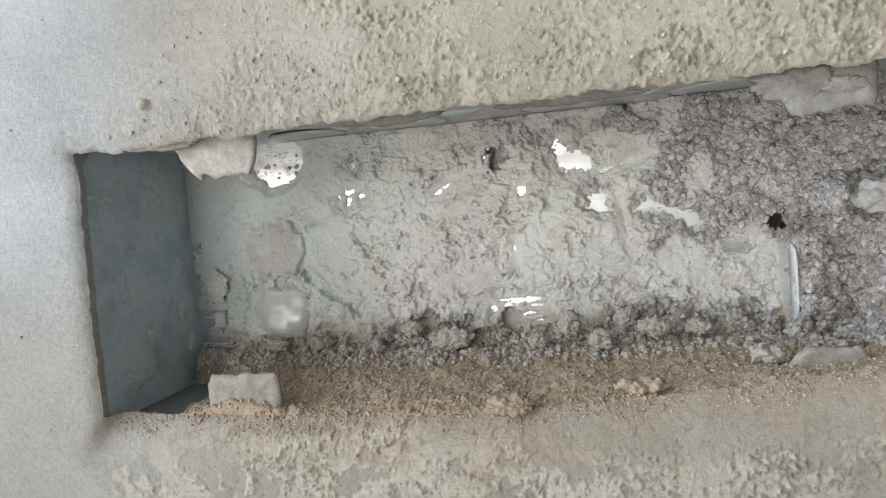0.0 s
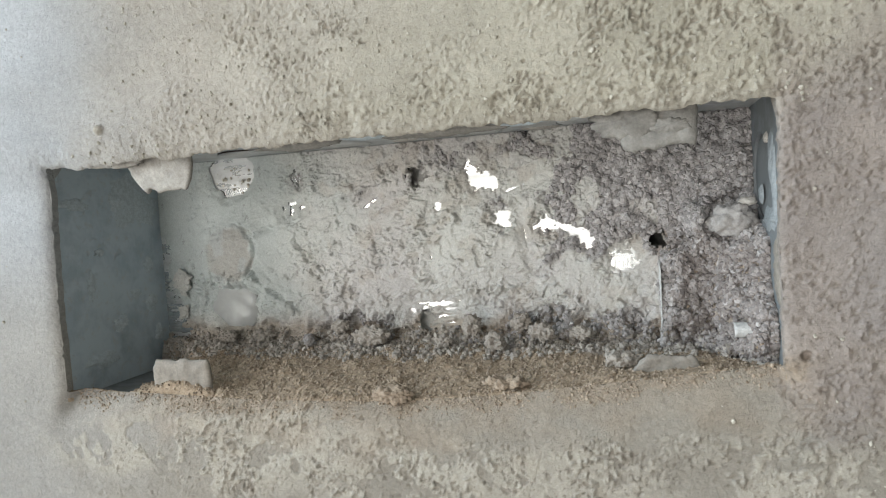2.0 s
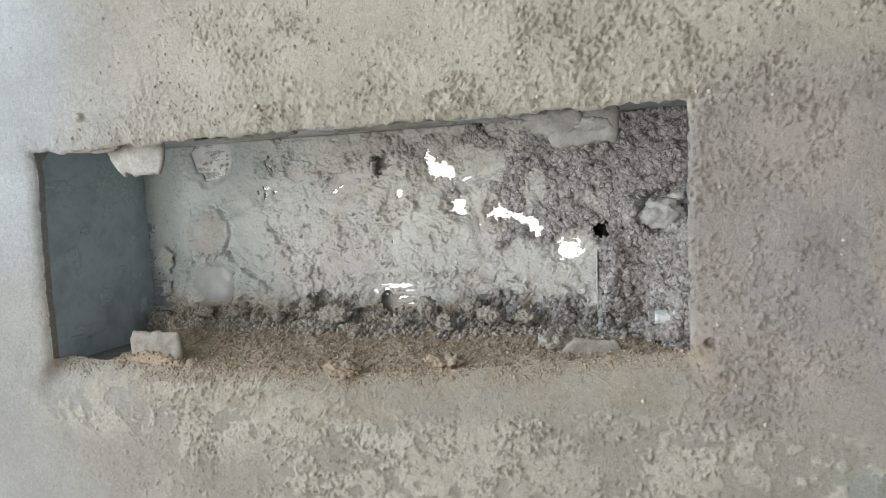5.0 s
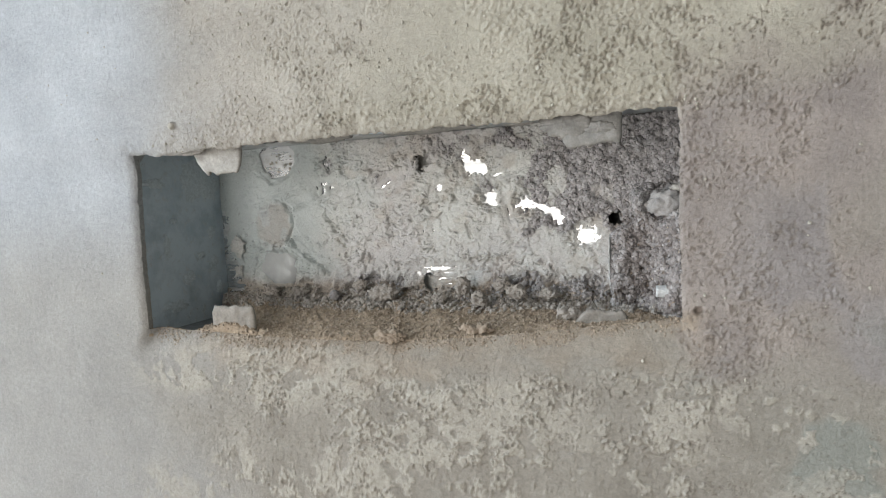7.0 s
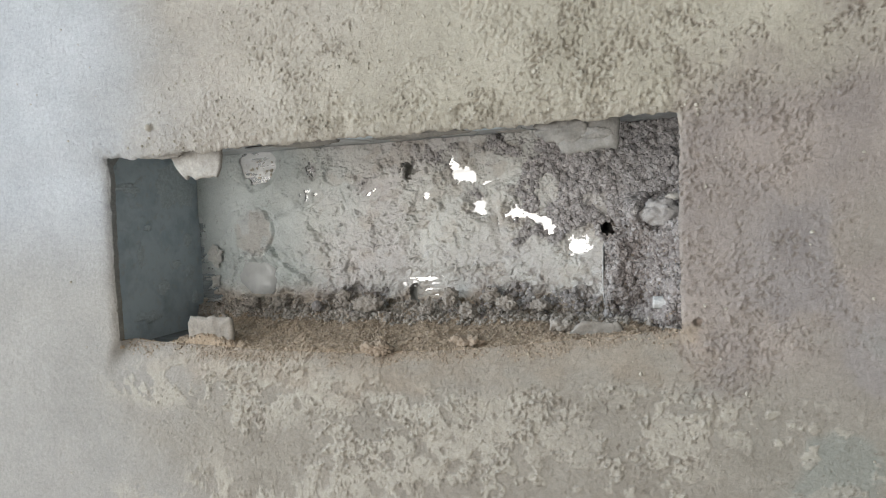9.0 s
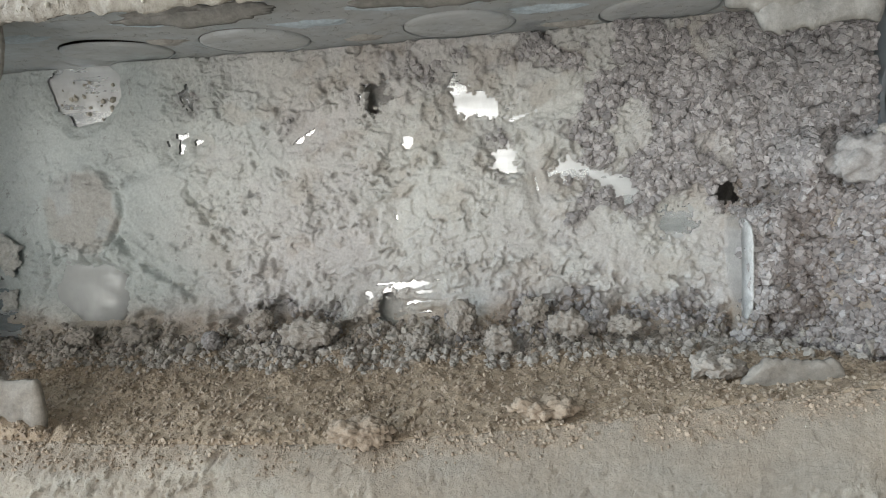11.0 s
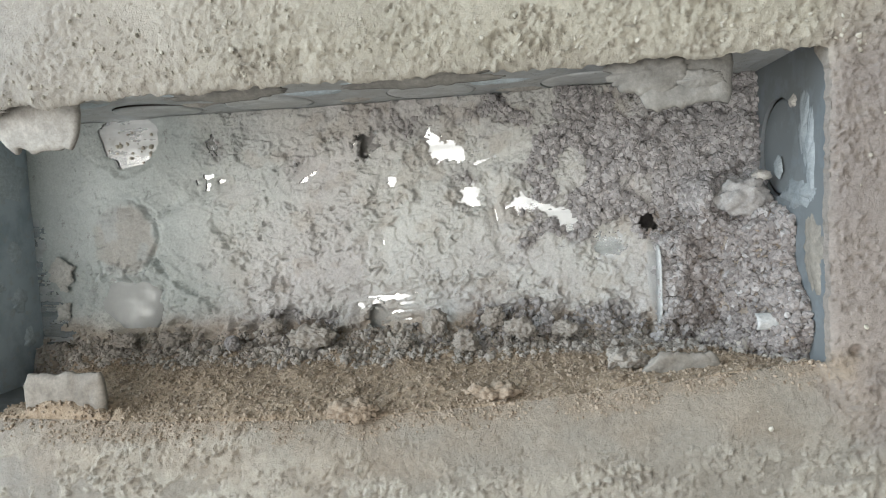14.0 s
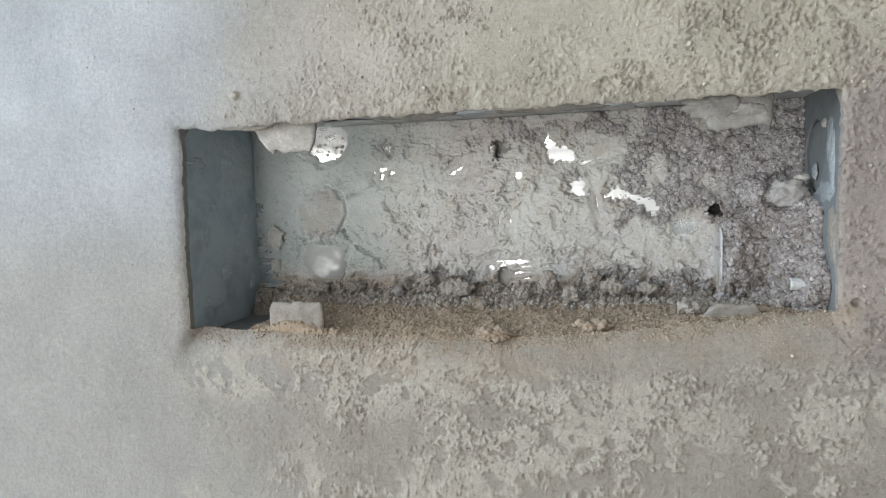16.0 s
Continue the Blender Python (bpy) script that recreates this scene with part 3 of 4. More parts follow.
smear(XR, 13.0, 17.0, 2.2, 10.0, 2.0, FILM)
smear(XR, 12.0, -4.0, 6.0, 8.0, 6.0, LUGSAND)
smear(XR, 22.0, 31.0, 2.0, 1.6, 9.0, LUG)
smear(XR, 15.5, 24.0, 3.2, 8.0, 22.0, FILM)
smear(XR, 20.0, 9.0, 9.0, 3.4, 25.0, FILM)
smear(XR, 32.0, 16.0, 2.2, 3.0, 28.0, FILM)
# the large upper patch stands for light; the others also brighten for haze
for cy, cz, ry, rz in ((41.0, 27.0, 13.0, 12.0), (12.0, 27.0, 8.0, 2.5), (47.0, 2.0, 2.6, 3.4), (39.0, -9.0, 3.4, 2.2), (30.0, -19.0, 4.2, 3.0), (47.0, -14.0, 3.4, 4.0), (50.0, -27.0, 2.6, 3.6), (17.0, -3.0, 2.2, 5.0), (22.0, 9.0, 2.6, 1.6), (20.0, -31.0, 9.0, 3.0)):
    smear(XL, cy, cz, ry, rz, 12.0 + cy * 0.7 + cz * 0.3, HAZEFILM)


def splash(cx, cy, rx, ry, seed, material):
    """A dried splash of cement on the underside of the top plate."""
    b = bmesh.new()
    n, rings = 48, 4
    made = [[b.verts.new(Vector((cx, cy, ZT - 0.8)) * MM + Vector((0, 0, ZC)))]]
    for j in range(1, rings + 1):
        ring = []
        for i in range(n):
            c, q = math.cos(2 * math.pi * i / n), math.sin(2 * math.pi * i / n)
            k = 1 + 0.5 * noise.noise(Vector((c * 1.6, q * 1.6, seed))) + 0.3 * noise.noise(Vector((c * 5, q * 5, seed)))
            f = j / rings
            x, y = cx + rx * f * k * c, cy + ry * f * k * q
            ring.append(b.verts.new(Vector((x, y, ZT - 0.8 * (1 - f**4) * (1 + 0.6 * noise.noise(Vector((x * 0.4, y * 0.4, seed)))) + 0.2)) * MM + Vector((0, 0, ZC))))
        made.append(ring)
    for i in range(n):
        b.faces.new((made[0][0], made[1][i], made[1][(i + 1) % n]))
        for r0, r1 in zip(made[1:], made[2:]):
            b.faces.new((r0[i], r1[i], r1[(i + 1) % n], r0[(i + 1) % n]))
    return part("cement_splash", b, material, top, "dried cement splash, some standing in for light")


for cx, cy, rx, ry, material in ((-42.0, 36.0, 5.0, 2.6, LUG), (-6.0, 30.0, 9.0, 2.4, HAZEFILM), (2.0, 46.0, 5.0, 3.0, LUG), (44.0, 33.0, 8.0, 3.0, HAZEFILM), (50.0, 48.0, 6.0, 3.0, LUG), (-72.0, 24.0, 12.0, 3.0, HAZEFILM), (-30.0, 20.0, 16.0, 3.0, HAZEFILM), (20.0, 22.0, 18.0, 3.2, HAZEFILM), (86.0, 44.0, 5.0, 4.0, LUG)):
    splash(cx, cy, rx, ry, 3.0 + cx * 0.37 + cy, material)
# the wall's hollow behind the screw holes
for x, z, r, deep in HOLES:
    cup = disc_bm(x, z, r + 0.8, -deep + 0.5, lambda u, v, w: (u + 0.5 * noise.noise(Vector((u, v, w))), BACK + TK + deep + w, v), -0.3 * deep, 24)
    part("hole_cavity", cup, CAVITY if deep > 6 else MORTAR, back, "hole in the back plate, choked with mortar" if deep < 6 else "dark open hole in the back plate")


def lug(x0, x1, z_root, z_tip, y, taper, seed, label, material, ragged=1.0, slope=0.0):
    """A bent mounting lug, its face splashed with cement."""
    b = bmesh.new()
    nu, nv = 26, 12
    grid = []
    for side in (0, 1):
        rows = []
        for j in range(nv + 1):
            v = j / nv
            row = []
            for i in range(nu + 1):
                u = i / nu
                a0, a1 = x0 + taper * v**4 + slope * v, x1 - taper * v**4
                p = Vector((a0 + (a1 - a0) * u, 0, z_root + (z_tip - z_root) * v))
                n1 = noise.noise(Vector((p.x * 0.35 + seed, p.z * 0.35, seed))) * 0.55 + noise.noise(Vector((p.x * 1.1, p.z * 1.1, seed + 3))) * 0.2
                rim = min(u, 1 - u, (1 - v) * 0.5) * 10
                swell = 0.9 * min(1.0, max(0.0, rim)) ** 0.5
                edge = ragged * (1 - 0.6 * u if slope else 1) * 1.5 * noise.noise(Vector((p.x * 0.25, p.z * 0.25, seed + 7))) + ragged * (1 - 0.6 * u if slope else 1) * 0.6 * noise.noise(Vector((p.x * 0.8, p.z * 0.8, seed + 9)))
                p.y = (y - swell * (0.7 + n1)) if side == 0 else y + 1.1
                p.z += edge * v
                p.x += edge * 0.6 * (2 * u - 1)
                row.append(b.verts.new(p * MM + Vector((0, 0, ZC))))
            rows.append(row)
        grid.append(rows)
    for side in (0, 1):
        for j in range(nv):
            for i in range(nu):
                g = grid[side]
                b.faces.new((g[j][i], g[j][i + 1], g[j + 1][i + 1], g[j + 1][i]))
    ring = lambda g: g[0] + [r[-1] for r in g[1:]] + g[-1][-2::-1] + [r[0] for r in g[-2:0:-1]]
    r0, r1 = ring(grid[0]), ring(grid[1])
    for i in range(len(r0)):
        b.faces.new((r0[i], r0[(i + 1) % len(r0)], r1[(i + 1) % len(r0)], r1[i]))
    return part("mounting_lug", b, material, box, label)


lug(-85.0, -58.6, 41.0, 29.0, 6.0, 2.8, 1.0, "lug splashed with pale cement", LUG, 1.6, 5.5)
lug(73.0, 95.2, 41.0, 29.5, 5.5, 1.0, 5.0, "lug smeared with cement at one end", LUGGREY, 1.5, 3.0)
lug(-82.6, -59.6, -39.5, -28.2, 8.5, 1.6, 9.0, "lug splashed with sandy cement", LUGSAND, 0.55)
lug(76.0, 95.0, -36.0, -27.5, 15.0, 3.0, 13.0, "lug half buried in mortar", LUGBROWN, 1.5)



def daub(cx, cz, rx, rz, y, lean, thick, seed, material, label):
    """A thin ragged daub of cement hanging from the plaster over the box's edge; lean: how far its foot goes in."""
    b = bmesh.new()
    n, rings = 64, 7
    made = [[b.verts.new(Vector((cx, y - thick, cz)) * MM + Vector((0, 0, ZC)))]]
    for j in range(1, rings + 1):
        ring = []
        for i in range(n):
            a = 2 * math.pi * i / n
            c, q = math.cos(a), math.sin(a)
            k = 1 + 0.4 * noise.noise(Vector((c * 1.5, q * 1.5, seed))) + 0.25 * noise.noise(Vector((c * 4, q * 4, seed))) + 0.12 * noise.noise(Vector((c * 10, q * 10, seed)))
            f = j / rings
            x, z = cx + rx * f * k * c, cz + rz * f * k * q
            out = thick * (1 - f**3) + 0.35 * noise.noise(Vector((x * 0.3, z * 0.5, seed))) + 0.25 * noise.noise(Vector((x * 0.9, z * 0.9, seed)))
            ring.append(b.verts.new(Vector((x, y + lean * max(0.0, (cz + rz - z) / (2 * rz)) - out, z)) * MM + Vector((0, 0, ZC))))
        made.append(ring)
    low = [b.verts.new(v.co + Vector((0, 1.2, 0)) * MM) for v in made[-1]]
    made.append(low)
    for i in range(n):
        b.faces.new((made[0][0], made[1][i], made[1][(i + 1) % n]))
        for r0, r1 in zip(made[1:], made[2:]):
            b.faces.new((r0[i], r1[i], r1[(i + 1) % n], r0[(i + 1) % n]))
    b.faces.new(low)
    return part("cement_daub", b, material, box, label)


daub(77.0, 37.0, 9.0, 4.0, 3.6, 1.5, 1.0, 3.0, LUGGREY, "grey cement daubed over the lug")
daub(88.0, 35.0, 5.5, 2.0, 4.4, 0.5, 0.6, 8.0, LUGGREY, "pale streak of cement on the lug")
daub(-84.0, 39.0, 10.0, 1.6, 1.5, 0.8, 0.6, 14.0, LUG, "pale cement smeared along the rim")
daub(28.0, 39.6, 17.0, 1.5, 4.2, 3.0, 0.8, 17.0, LUGGREY, "grey cement smeared along the rim")
daub(-20.0, 39.6, 15.0, 1.3, 4.2, 3.0, 0.7, 21.0, LUGGREY, "grey cement smeared along the rim")

# ---------- mortar inside the box ----------
# bare places where the zinc shows through: x, z, half width, half height, turn in degrees
BARE = ((-77.4, 37.0, 10.2, 9.4, -8), (-49, 32.6, 2.6, 3.0, 0), (-51.3, 23.0, 2.5, 0.9, 0), (-51.3, 20.2, 1.2, 1.5, 0), (-54.8, 21.4, 0.9, 1.4, 0), (-46.6, 21.4, 1.4, 1.0, 0),
        (-18.6, 20.6, 1.6, 0.8, 20), (-16.0, 22.2, 1.4, 0.8, 40), (9.2, 18.8, 1.6, 1.9, 0), (22.5, 30.6, 2.0, 3.2, 15), (27.2, 26.6, 6.2, 3.6, -12), (37.5, 23.4, 3.6, 0.7, 15),
        (33.3, 13.4, 3.4, 3.6, 0), (49.2, 9.8, 4.6, 3.0, 10), (57.5, 7.4, 4.6, 1.8, -20), (62.4, 4.0, 2.6, 3.4, 0), (74.3, -3.8, 5.0, 3.6, 25), (3.2, -1.4, 0.9, 0.4, 0), (0.4, -0.4, 0.4, 0.8, 0), (5.4, -0.2, 0.3, 0.9, 0),
        (-79.2, -17.4, 8.8, 7.0, -12), (8.5, -17.6, 6.0, 1.0, 4), (12.0, -19.6, 3.0, 0.6, 4), (-3.0, -20.0, 1.0, 1.4, 0), (10.5, -22.2, 3.4, 0.45, 4), (11.5, -24.8, 2.6, 0.4, 4), (1.5, -17.4, 2.6, 0.5, 3), (41, 5.5, 0.4, 2.4, 10), (-64, 15, 0.8, 0.4, 20), (-111, -21, 6.0, 11.0, 10), (-114, 2, 3.2, 12.0, 0), (-108, -29, 6.0, 4.0, 0))
# smooth places in the mortar: x, z, radius
CALM = ((-82, -18, 12), (75, -7, 10), (66, -12, 8), (46, 27, 7), (-80, 24, 9), (-58, 5, 9), (7, -21, 9), (57, -6, 7), (-25, 4, 8), (-38, 18, 6), (16, 6, 7), (-8, -8, 6))


def bare(x, z, holes=True):
    """Positive where the mortar has come away from the zinc."""
    wob = 0.26 * fbm(x / 3.0, z / 3.0, 3, 80) + 0.5 * fbm(x / 1.25, z / 1.1, 3, 85, 0.6)
    slow = 0.3 * fbm(x / 4.0, z / 4.0, 3, 81) + 0.06 * fbm(x / 1.5, z / 1.5, 2, 86)
    best = np.full_like(x, -9.0)
    for cx, cz, rx, rz, a in BARE:
        c, s = math.cos(radians(a)), math.sin(radians(a))
        u, v = (c * (x - cx) + s * (z - cz)) / rx, (-s * (x - cx) + c * (z - cz)) / rz
        best = np.maximum(best, (1 - np.hypot(u, v)) * min(rx, rz) + (3.2 * slow if rx > 8 else 3.4 * wob) * min(1.0, min(rx, rz) / 3.6))
    for hx, hz, r, _ in HOLES if holes else ():
        best = np.maximum(best, (1 - np.hypot(x - hx, z - hz) / (r * 0.92) + slow * 0.9 + wob * 0.75) * r)
    return best


def mound(x, z):
    """Thickness of mortar over the back plate, mm, and how granular it is."""
    g = step(35, 62, x + 9 * fbm(x / 16, z / 16, 3, 90)) * step(-9, 4, z + 5 * fbm(x / 9, z / 9, 2, 93))
    g = np.maximum(g, step(84, 88, x))
    g = np.maximum(g, step(-17, -26, z + 5 * fbm(x / 12, z / 12, 3, 96)) * step(-60, -30, x))
    g = np.maximum(g, step(26, 36, z + 4 * fbm(x / 12, z / 12, 3, 98)) * step(-12, 8, x))
    g = np.maximum(g, 0.5 * step(0.3, 0.6, fbm(x / 8, z / 8, 3, 99)) * step(-45, -10, x))
    for cx, cz, r in ((-20, 27, 6.5), (-47, 31, 5), (31, 17, 6), (13, 27, 7), (-90, -14, 5)):
        g = np.maximum(g, 0.85 * step(1.15, 0.6, np.hypot(x - cx, z - cz) / r + 0.35 * fbm(x / 3.5, z / 3.5, 3, 149)))
    calm = np.zeros_like(x)
    for cx, cz, r in CALM:
        calm = np.maximum(calm, step(1.1, 0.7, np.hypot(x - cx, z - cz) / r + 0.15 * fbm(x / 4, z / 4, 2, 137)))
    calm = np.maximum(calm, 0.9 * step(0.05, 0.3, fbm(x / 12, z / 8, 3, 162)) * step(48, 36, x) * step(-18, -12, z))
    bank = step(95, 104, x) * step(9, 1, z)
    g = g * (1 - 0.9 * calm) * (1 - 0.72 * bank) * (0.3 + 0.7 * step(-0.32, 0.1, fbm(x / 8, z / 7, 3, 151) + 0.5 * step(84, 92, x) + 0.4 * step(-14, -22, z)))
    t = 2.6 + 0.9 * fbm(x / 22, z / 22, 3, 100) + 0.45 * fbm(x / 7, z / 7, 2, 104)
    t += 3.0 * step(-58, -70, x) * step(-92, -78, x) * step(-14, -6, z) * step(20, 12, z)
    t += 4.5 * step(40, 66, x) * step(2, 14, z)
    high = step(-4, 2, z)
    t += 15.5 * step(85.2 + 7 * high, 86.4 + 11 * high, x + (0.5 + 1.5 * high) * fbm(x / 4, z / 4, 2, 108)) * step(17, 9, z) * step(-40, -20, z)
    t += 3.0 * step(90, 108, x) * step(10, 20, z)
    t += (15 + 12 * step(-6, -22, z)) * step(98, 113, x + 2 * fbm(x / 7, z / 7, 3, 152)) * step(10, 2, z) + bank * (1.2 * fbm(x / 3, z / 3, 3, 161) + grains(x / 2.4, z / 2.4, 163, 0.7))
    t -= 2.2 * step(-88, -104, x)
    t -= 1.8 * step(71, 79, x) * step(-18, -10, z) * step(4, 0, z) * step(87, 85, x)
    # hollows: the round print and the cracks that run from it
    r = np.hypot(x + 79.5, (z - 4.5) * 0.95)
    t -= 1.9 * np.exp(-((r - 12.4 + 1.1 * fbm(x / 5, z / 5, 3, 110) + 0.5 * fbm(x / 1.4, z / 1.4, 2, 113)) / 0.8) ** 2) * step(0.1, 0.6, (x + 79.5) / 12 + 0.3 * fbm(x / 6, z / 6, 2, 109))
    w = 0.8 * fbm(x / 4, z / 4, 3, 111) + 0.55 * fbm(x / 1.4, z / 1.4, 2, 112)
    t -= 2.6 * np.exp(-((near_line(x, z, ((-68, -3), (-64, -10), (-56, -15), (-50, -20))) + w) / 0.7) ** 2)
    t -= 2.4 * np.exp(-((near_line(x, z, ((-56, 19), (-52, 13), (-48, 6), (-43, 0), (-38, -4))) + w) / 0.8) ** 2) * step(-0.3, 0.2, fbm(x / 7, z / 7, 2, 115))
    t -= 1.4 * np.exp(-((near_line(x, z, ((-98, -4), (-93, -6), (-92, -14), (-95, -20))) + w) / 0.8) ** 2)
    t -= 1.7 * step(0.35, 0.7, fbm(x / 3.6, z / 3.6, 3, 118)) * (0.05 + 0.95 * g)
    t -= 1.5 * step(0.12, 0.3, fbm(x / 3.4, z / 2.8, 3, 193)) * np.exp(-(((x + 82) / 15) ** 4 + ((z + 7) / 4.5) ** 4))
    ring = np.hypot((x - 106) / 1.15, z - 8.8)
    t -= 4.5 * step(8.5, 6.0, ring) * step(1.0, 4.0, ring)
    ux, uz = x + 0.9 * fbm(x / 2.2, z / 2.2, 2, 121), z + 0.9 * fbm(x / 2.2, z / 2.2, 2, 122)
    lumps = grains(ux / 4.2, uz / 4.2, 120, 0.75) * 1.9 + grains(ux / 1.9, uz / 1.9, 124, 0.8) * 1.7 + grains(x / 1.0, z / 1.0, 128, 0.85) * 0.8
    lively = 0.3 + 0.7 * step(-62, -35, x + 10 * fbm(x / 12, z / 12, 2, 133))
    lively = np.maximum(lively, 0.85 * step(4, -5, z + 3 * fbm(x / 9, z / 9, 2, 187)) * step(-108, -98, x))
    scaly = 0.62 * (0.45 - np.abs(fbm(ux / 5.0, uz / 3.6, 3, 134))) + 0.4 * fbm(ux / 2.4, uz / 2.0, 3, 136, 0.6) + 0.2 * fbm(x / 0.9, z / 0.8, 2, 131)
    nick = step(0.66, 0.8, fbm(ux / 2.6, uz / 2.2, 3, 135, 0.6) + 0.6 * fbm(x / 14, z / 14, 2, 143)) * 1.6
    clot = step(0.25, 0.33, fbm(ux / 6.5, uz / 4.5, 4, 145, 0.6)) * 0.9
    t += g * (1.35 * lumps - 1.6) + (1 - g) * lively * (scaly * (1 - 0.6 * calm) + clot * (1 - 0.5 * calm) - nick * (1 - 0.8 * calm))
    rr = r + 1.3 * fbm(x / 5, z / 5, 3, 147)
    disc = step(12.8, 10.5, rr) * step(-94, -82, x + 3 * fbm(x / 6, z / 6, 2, 148))
    t -= disc * (0.35 + 0.5 * fbm(x / 6, z / 5, 4, 146, 0.6))
    return np.maximum(t, 0.35), np.maximum(np.maximum(g * (0.5 + 0.5 * step(25, 60, x)), 0.38 * disc), step(84, 88, x))


def build_fill():
    pitch = 0.3
    xs = np.arange(-114.4, 113.6, pitch)
    n_ledge, n_bed = 170, 262
    # the layer that stands upright against the back plate
    zs = np.linspace(-31.0, ZT - 0.2, n_bed)
    Xb, Zb = np.meshgrid(xs, zs)
    t, g = mound(Xb, Zb)
    foot = step(-19, -31, Zb + 3.5 * fbm(Xb / 10, Zb / 10, 3, 140)) * step(-112, -92, Xb)
    foot *= 1 - 0.85 * np.exp(-(((Xb - 5) / 9) ** 2 + ((Zb + 22) / 5.5) ** 2))
    cave = step(-0.1, 0.25, fbm(Xb / 10, Zb / 10, 3, 185)) * np.exp(-((Zb + 25.5 + 1.5 * fbm(Xb / 6, Zb / 6, 2, 186)) / 2.6) ** 2) * step(-96, -84, Xb) * step(82, 60, Xb)
    foot *= 1 - 0.9 * cave
    t = np.maximum(t - 1.8 * cave, 0.35)
    bx, bz = Xb + 1.2 * fbm(Xb / 3, Zb / 3, 2, 155), Zb + 1.2 * fbm(Xb / 3, Zb / 3, 2, 157)
    clods = grains(bx / 7.0, bz / 5.5, 141, 0.5) * 3.6 + grains(bx / 3.2, bz / 2.8, 142, 0.6) * 1.5 + grains(bx / 1.5, bz / 1.5, 177, 0.7) * 0.8
    Yb = BACK - t - foot * (3 + 2 * fbm(Xb / 8, Zb / 8, 3, 144) + clods)
    # the sill of sand and droppings on the box's lower side
    s = np.linspace(0, 1, n_ledge)[:, None] * np.ones_like(xs)[None]
    Xl = np.repeat(xs[None], n_ledge, 0)
    front_z = lower_edge(xs)[None] - 0.8
    y_end, z_end = Yb[0][None], Zb[0][None]
    lip_y = wall_y(Xl[:1], front_z - 0.4) + 0.7
    Yl = lip_y + (y_end - lip_y) * np.clip((s - 0.015) / 0.985, 0, 1)
    even = np.clip((Yl - lip_y) / (np.convolve(np.pad(y_end[0], 60, mode="edge"), np.ones(121) / 121, mode="valid")[None] - lip_y), 0, 1)
    Zl = front_z - 0.2 + 0.5 * step(0, 0.03, s) + (z_end - front_z - 0.3) * even ** 0.85 - 3.0 * np.clip(1 - s / 0.02, 0, 1)
    bumps = 0.55 * fbm(Xl / 12, Yl / 12, 3, 150) + 0.25 * fbm(Xl / 3, Yl / 3, 3, 153)
    rough = step(0.55, 0.9, s + 0.15 * fbm(Xl / 9, Yl / 9, 2, 156))
    coarse = grains(Xl / 5.5, Yl / 5.5, 158, 0.4) * 1.7 + grains(Xl / 2.8, Yl / 2.8, 160, 0.6) * 1.3 + grains(Xl / 1.5, Yl / 1.5, 164, 0.7) * 0.9
    fine = grains(Xl / 1.5, Yl / 1.5, 168, 0.3) * 0.55 + 0.12 * fbm(Xl / 1.1, Yl / 1.1, 2, 167) + grains(Xl / 4.5, Yl / 4.5, 169, 0.08) * 1.2
    Zl += (bumps + (rough * (coarse - 0.8) + (1 - rough) * fine) * step(1.0, 0.95, s)) * step(0.0, 0.02, s)
    Zl += (3.0 + 1.5 * fbm(Xl / 5, Yl / 5, 3, 159)) * np.exp(-((Xl + 71) / 13) ** 2 - ((Yl - 7.5) / 4.5) ** 2)
    # beside the left plate the sill lies bare down to the steel
    clear = step(-87, -96, Xl + 5 * fbm(Xl / 9, Yl / 9, 3, 190)) * step(0.02, 0.05, s) * step(0.97, 0.85, s + 0.06 * fbm(Xl / 5, Yl / 5, 2, 191))
    Zl = Zl * (1 - clear) + (ZB - 1.8) * clear
    m = bare(Xb, Zb)
    gone = m > 0
    keep = ~(gone[:-1, :-1] & gone[1:, :-1] & gone[:-1, 1:] & gone[1:, 1:])
    # mortar thins out at the edge of a bare place
    thin = step(-0.4, 0.0, m)
    Yb = Yb * (1 - 0.8 * thin) + 0.8 * thin * (BACK - 0.4)
    shallow = 0.7 * step(-4.0, -0.2, bare(Xb, Zb, False))
    Yb = Yb * (1 - shallow) + shallow * (BACK - 0.5)
    Pb = np.stack([Xb, Yb, Zb], -1) * MM + (0, 0, ZC)
    Pl = np.stack([Xl, Yl, Zl], -1) * MM + (0, 0, ZC)
    Pl[-1] = Pb[0]
    dust = step(1.05, 0.74, s + 0.18 * fbm(Xl / 9, Yl / 9, 3, 170))
    thing = tagged(new("mortar_fill"), "crumbly grey mortar caked inside the steel box", "mortar")
    thing.location = (0, 0.03, ZC + ZB * MM)
    bpy.context.view_layer.update()
    # the left mortar's tone is paler and greener, with haze painted in
    mesh_object("back_layer", sheet_mesh("back_layer", Pb, keep, {"dust": np.clip(0.5 * step(84, 90, Xb) * step(-0.5, 0.3, fbm(Xb / 9, Zb / 9, 3, 174)) * step(14, 4, Zb)
                                                                      + 0.6 * step(-21, -27, Zb + 2 * fbm(Xb / 8, Zb / 8, 3, 176))
                                                                      + 0.24 * step(13, 10.5, np.hypot(Xb + 79.5, Zb - 4.5) + 1.3 * fbm(Xb / 5, Zb / 5, 3, 147)) * step(-0.3, 0.2, fbm(Xb / 6, Zb / 6, 3, 178))
                                                                      + 0.22 * step(0.25, 0.6, fbm(Xb / 7, Zb / 7, 4, 179)) * step(-60, -30, Xb), 0, 0.8), "granular": g, "veil": step(-20, -60, Xb + 14 * fbm(Xb / 25, Zb / 25, 3, 183)) * step(-26, -16, Zb)}), MORTAR, thing)
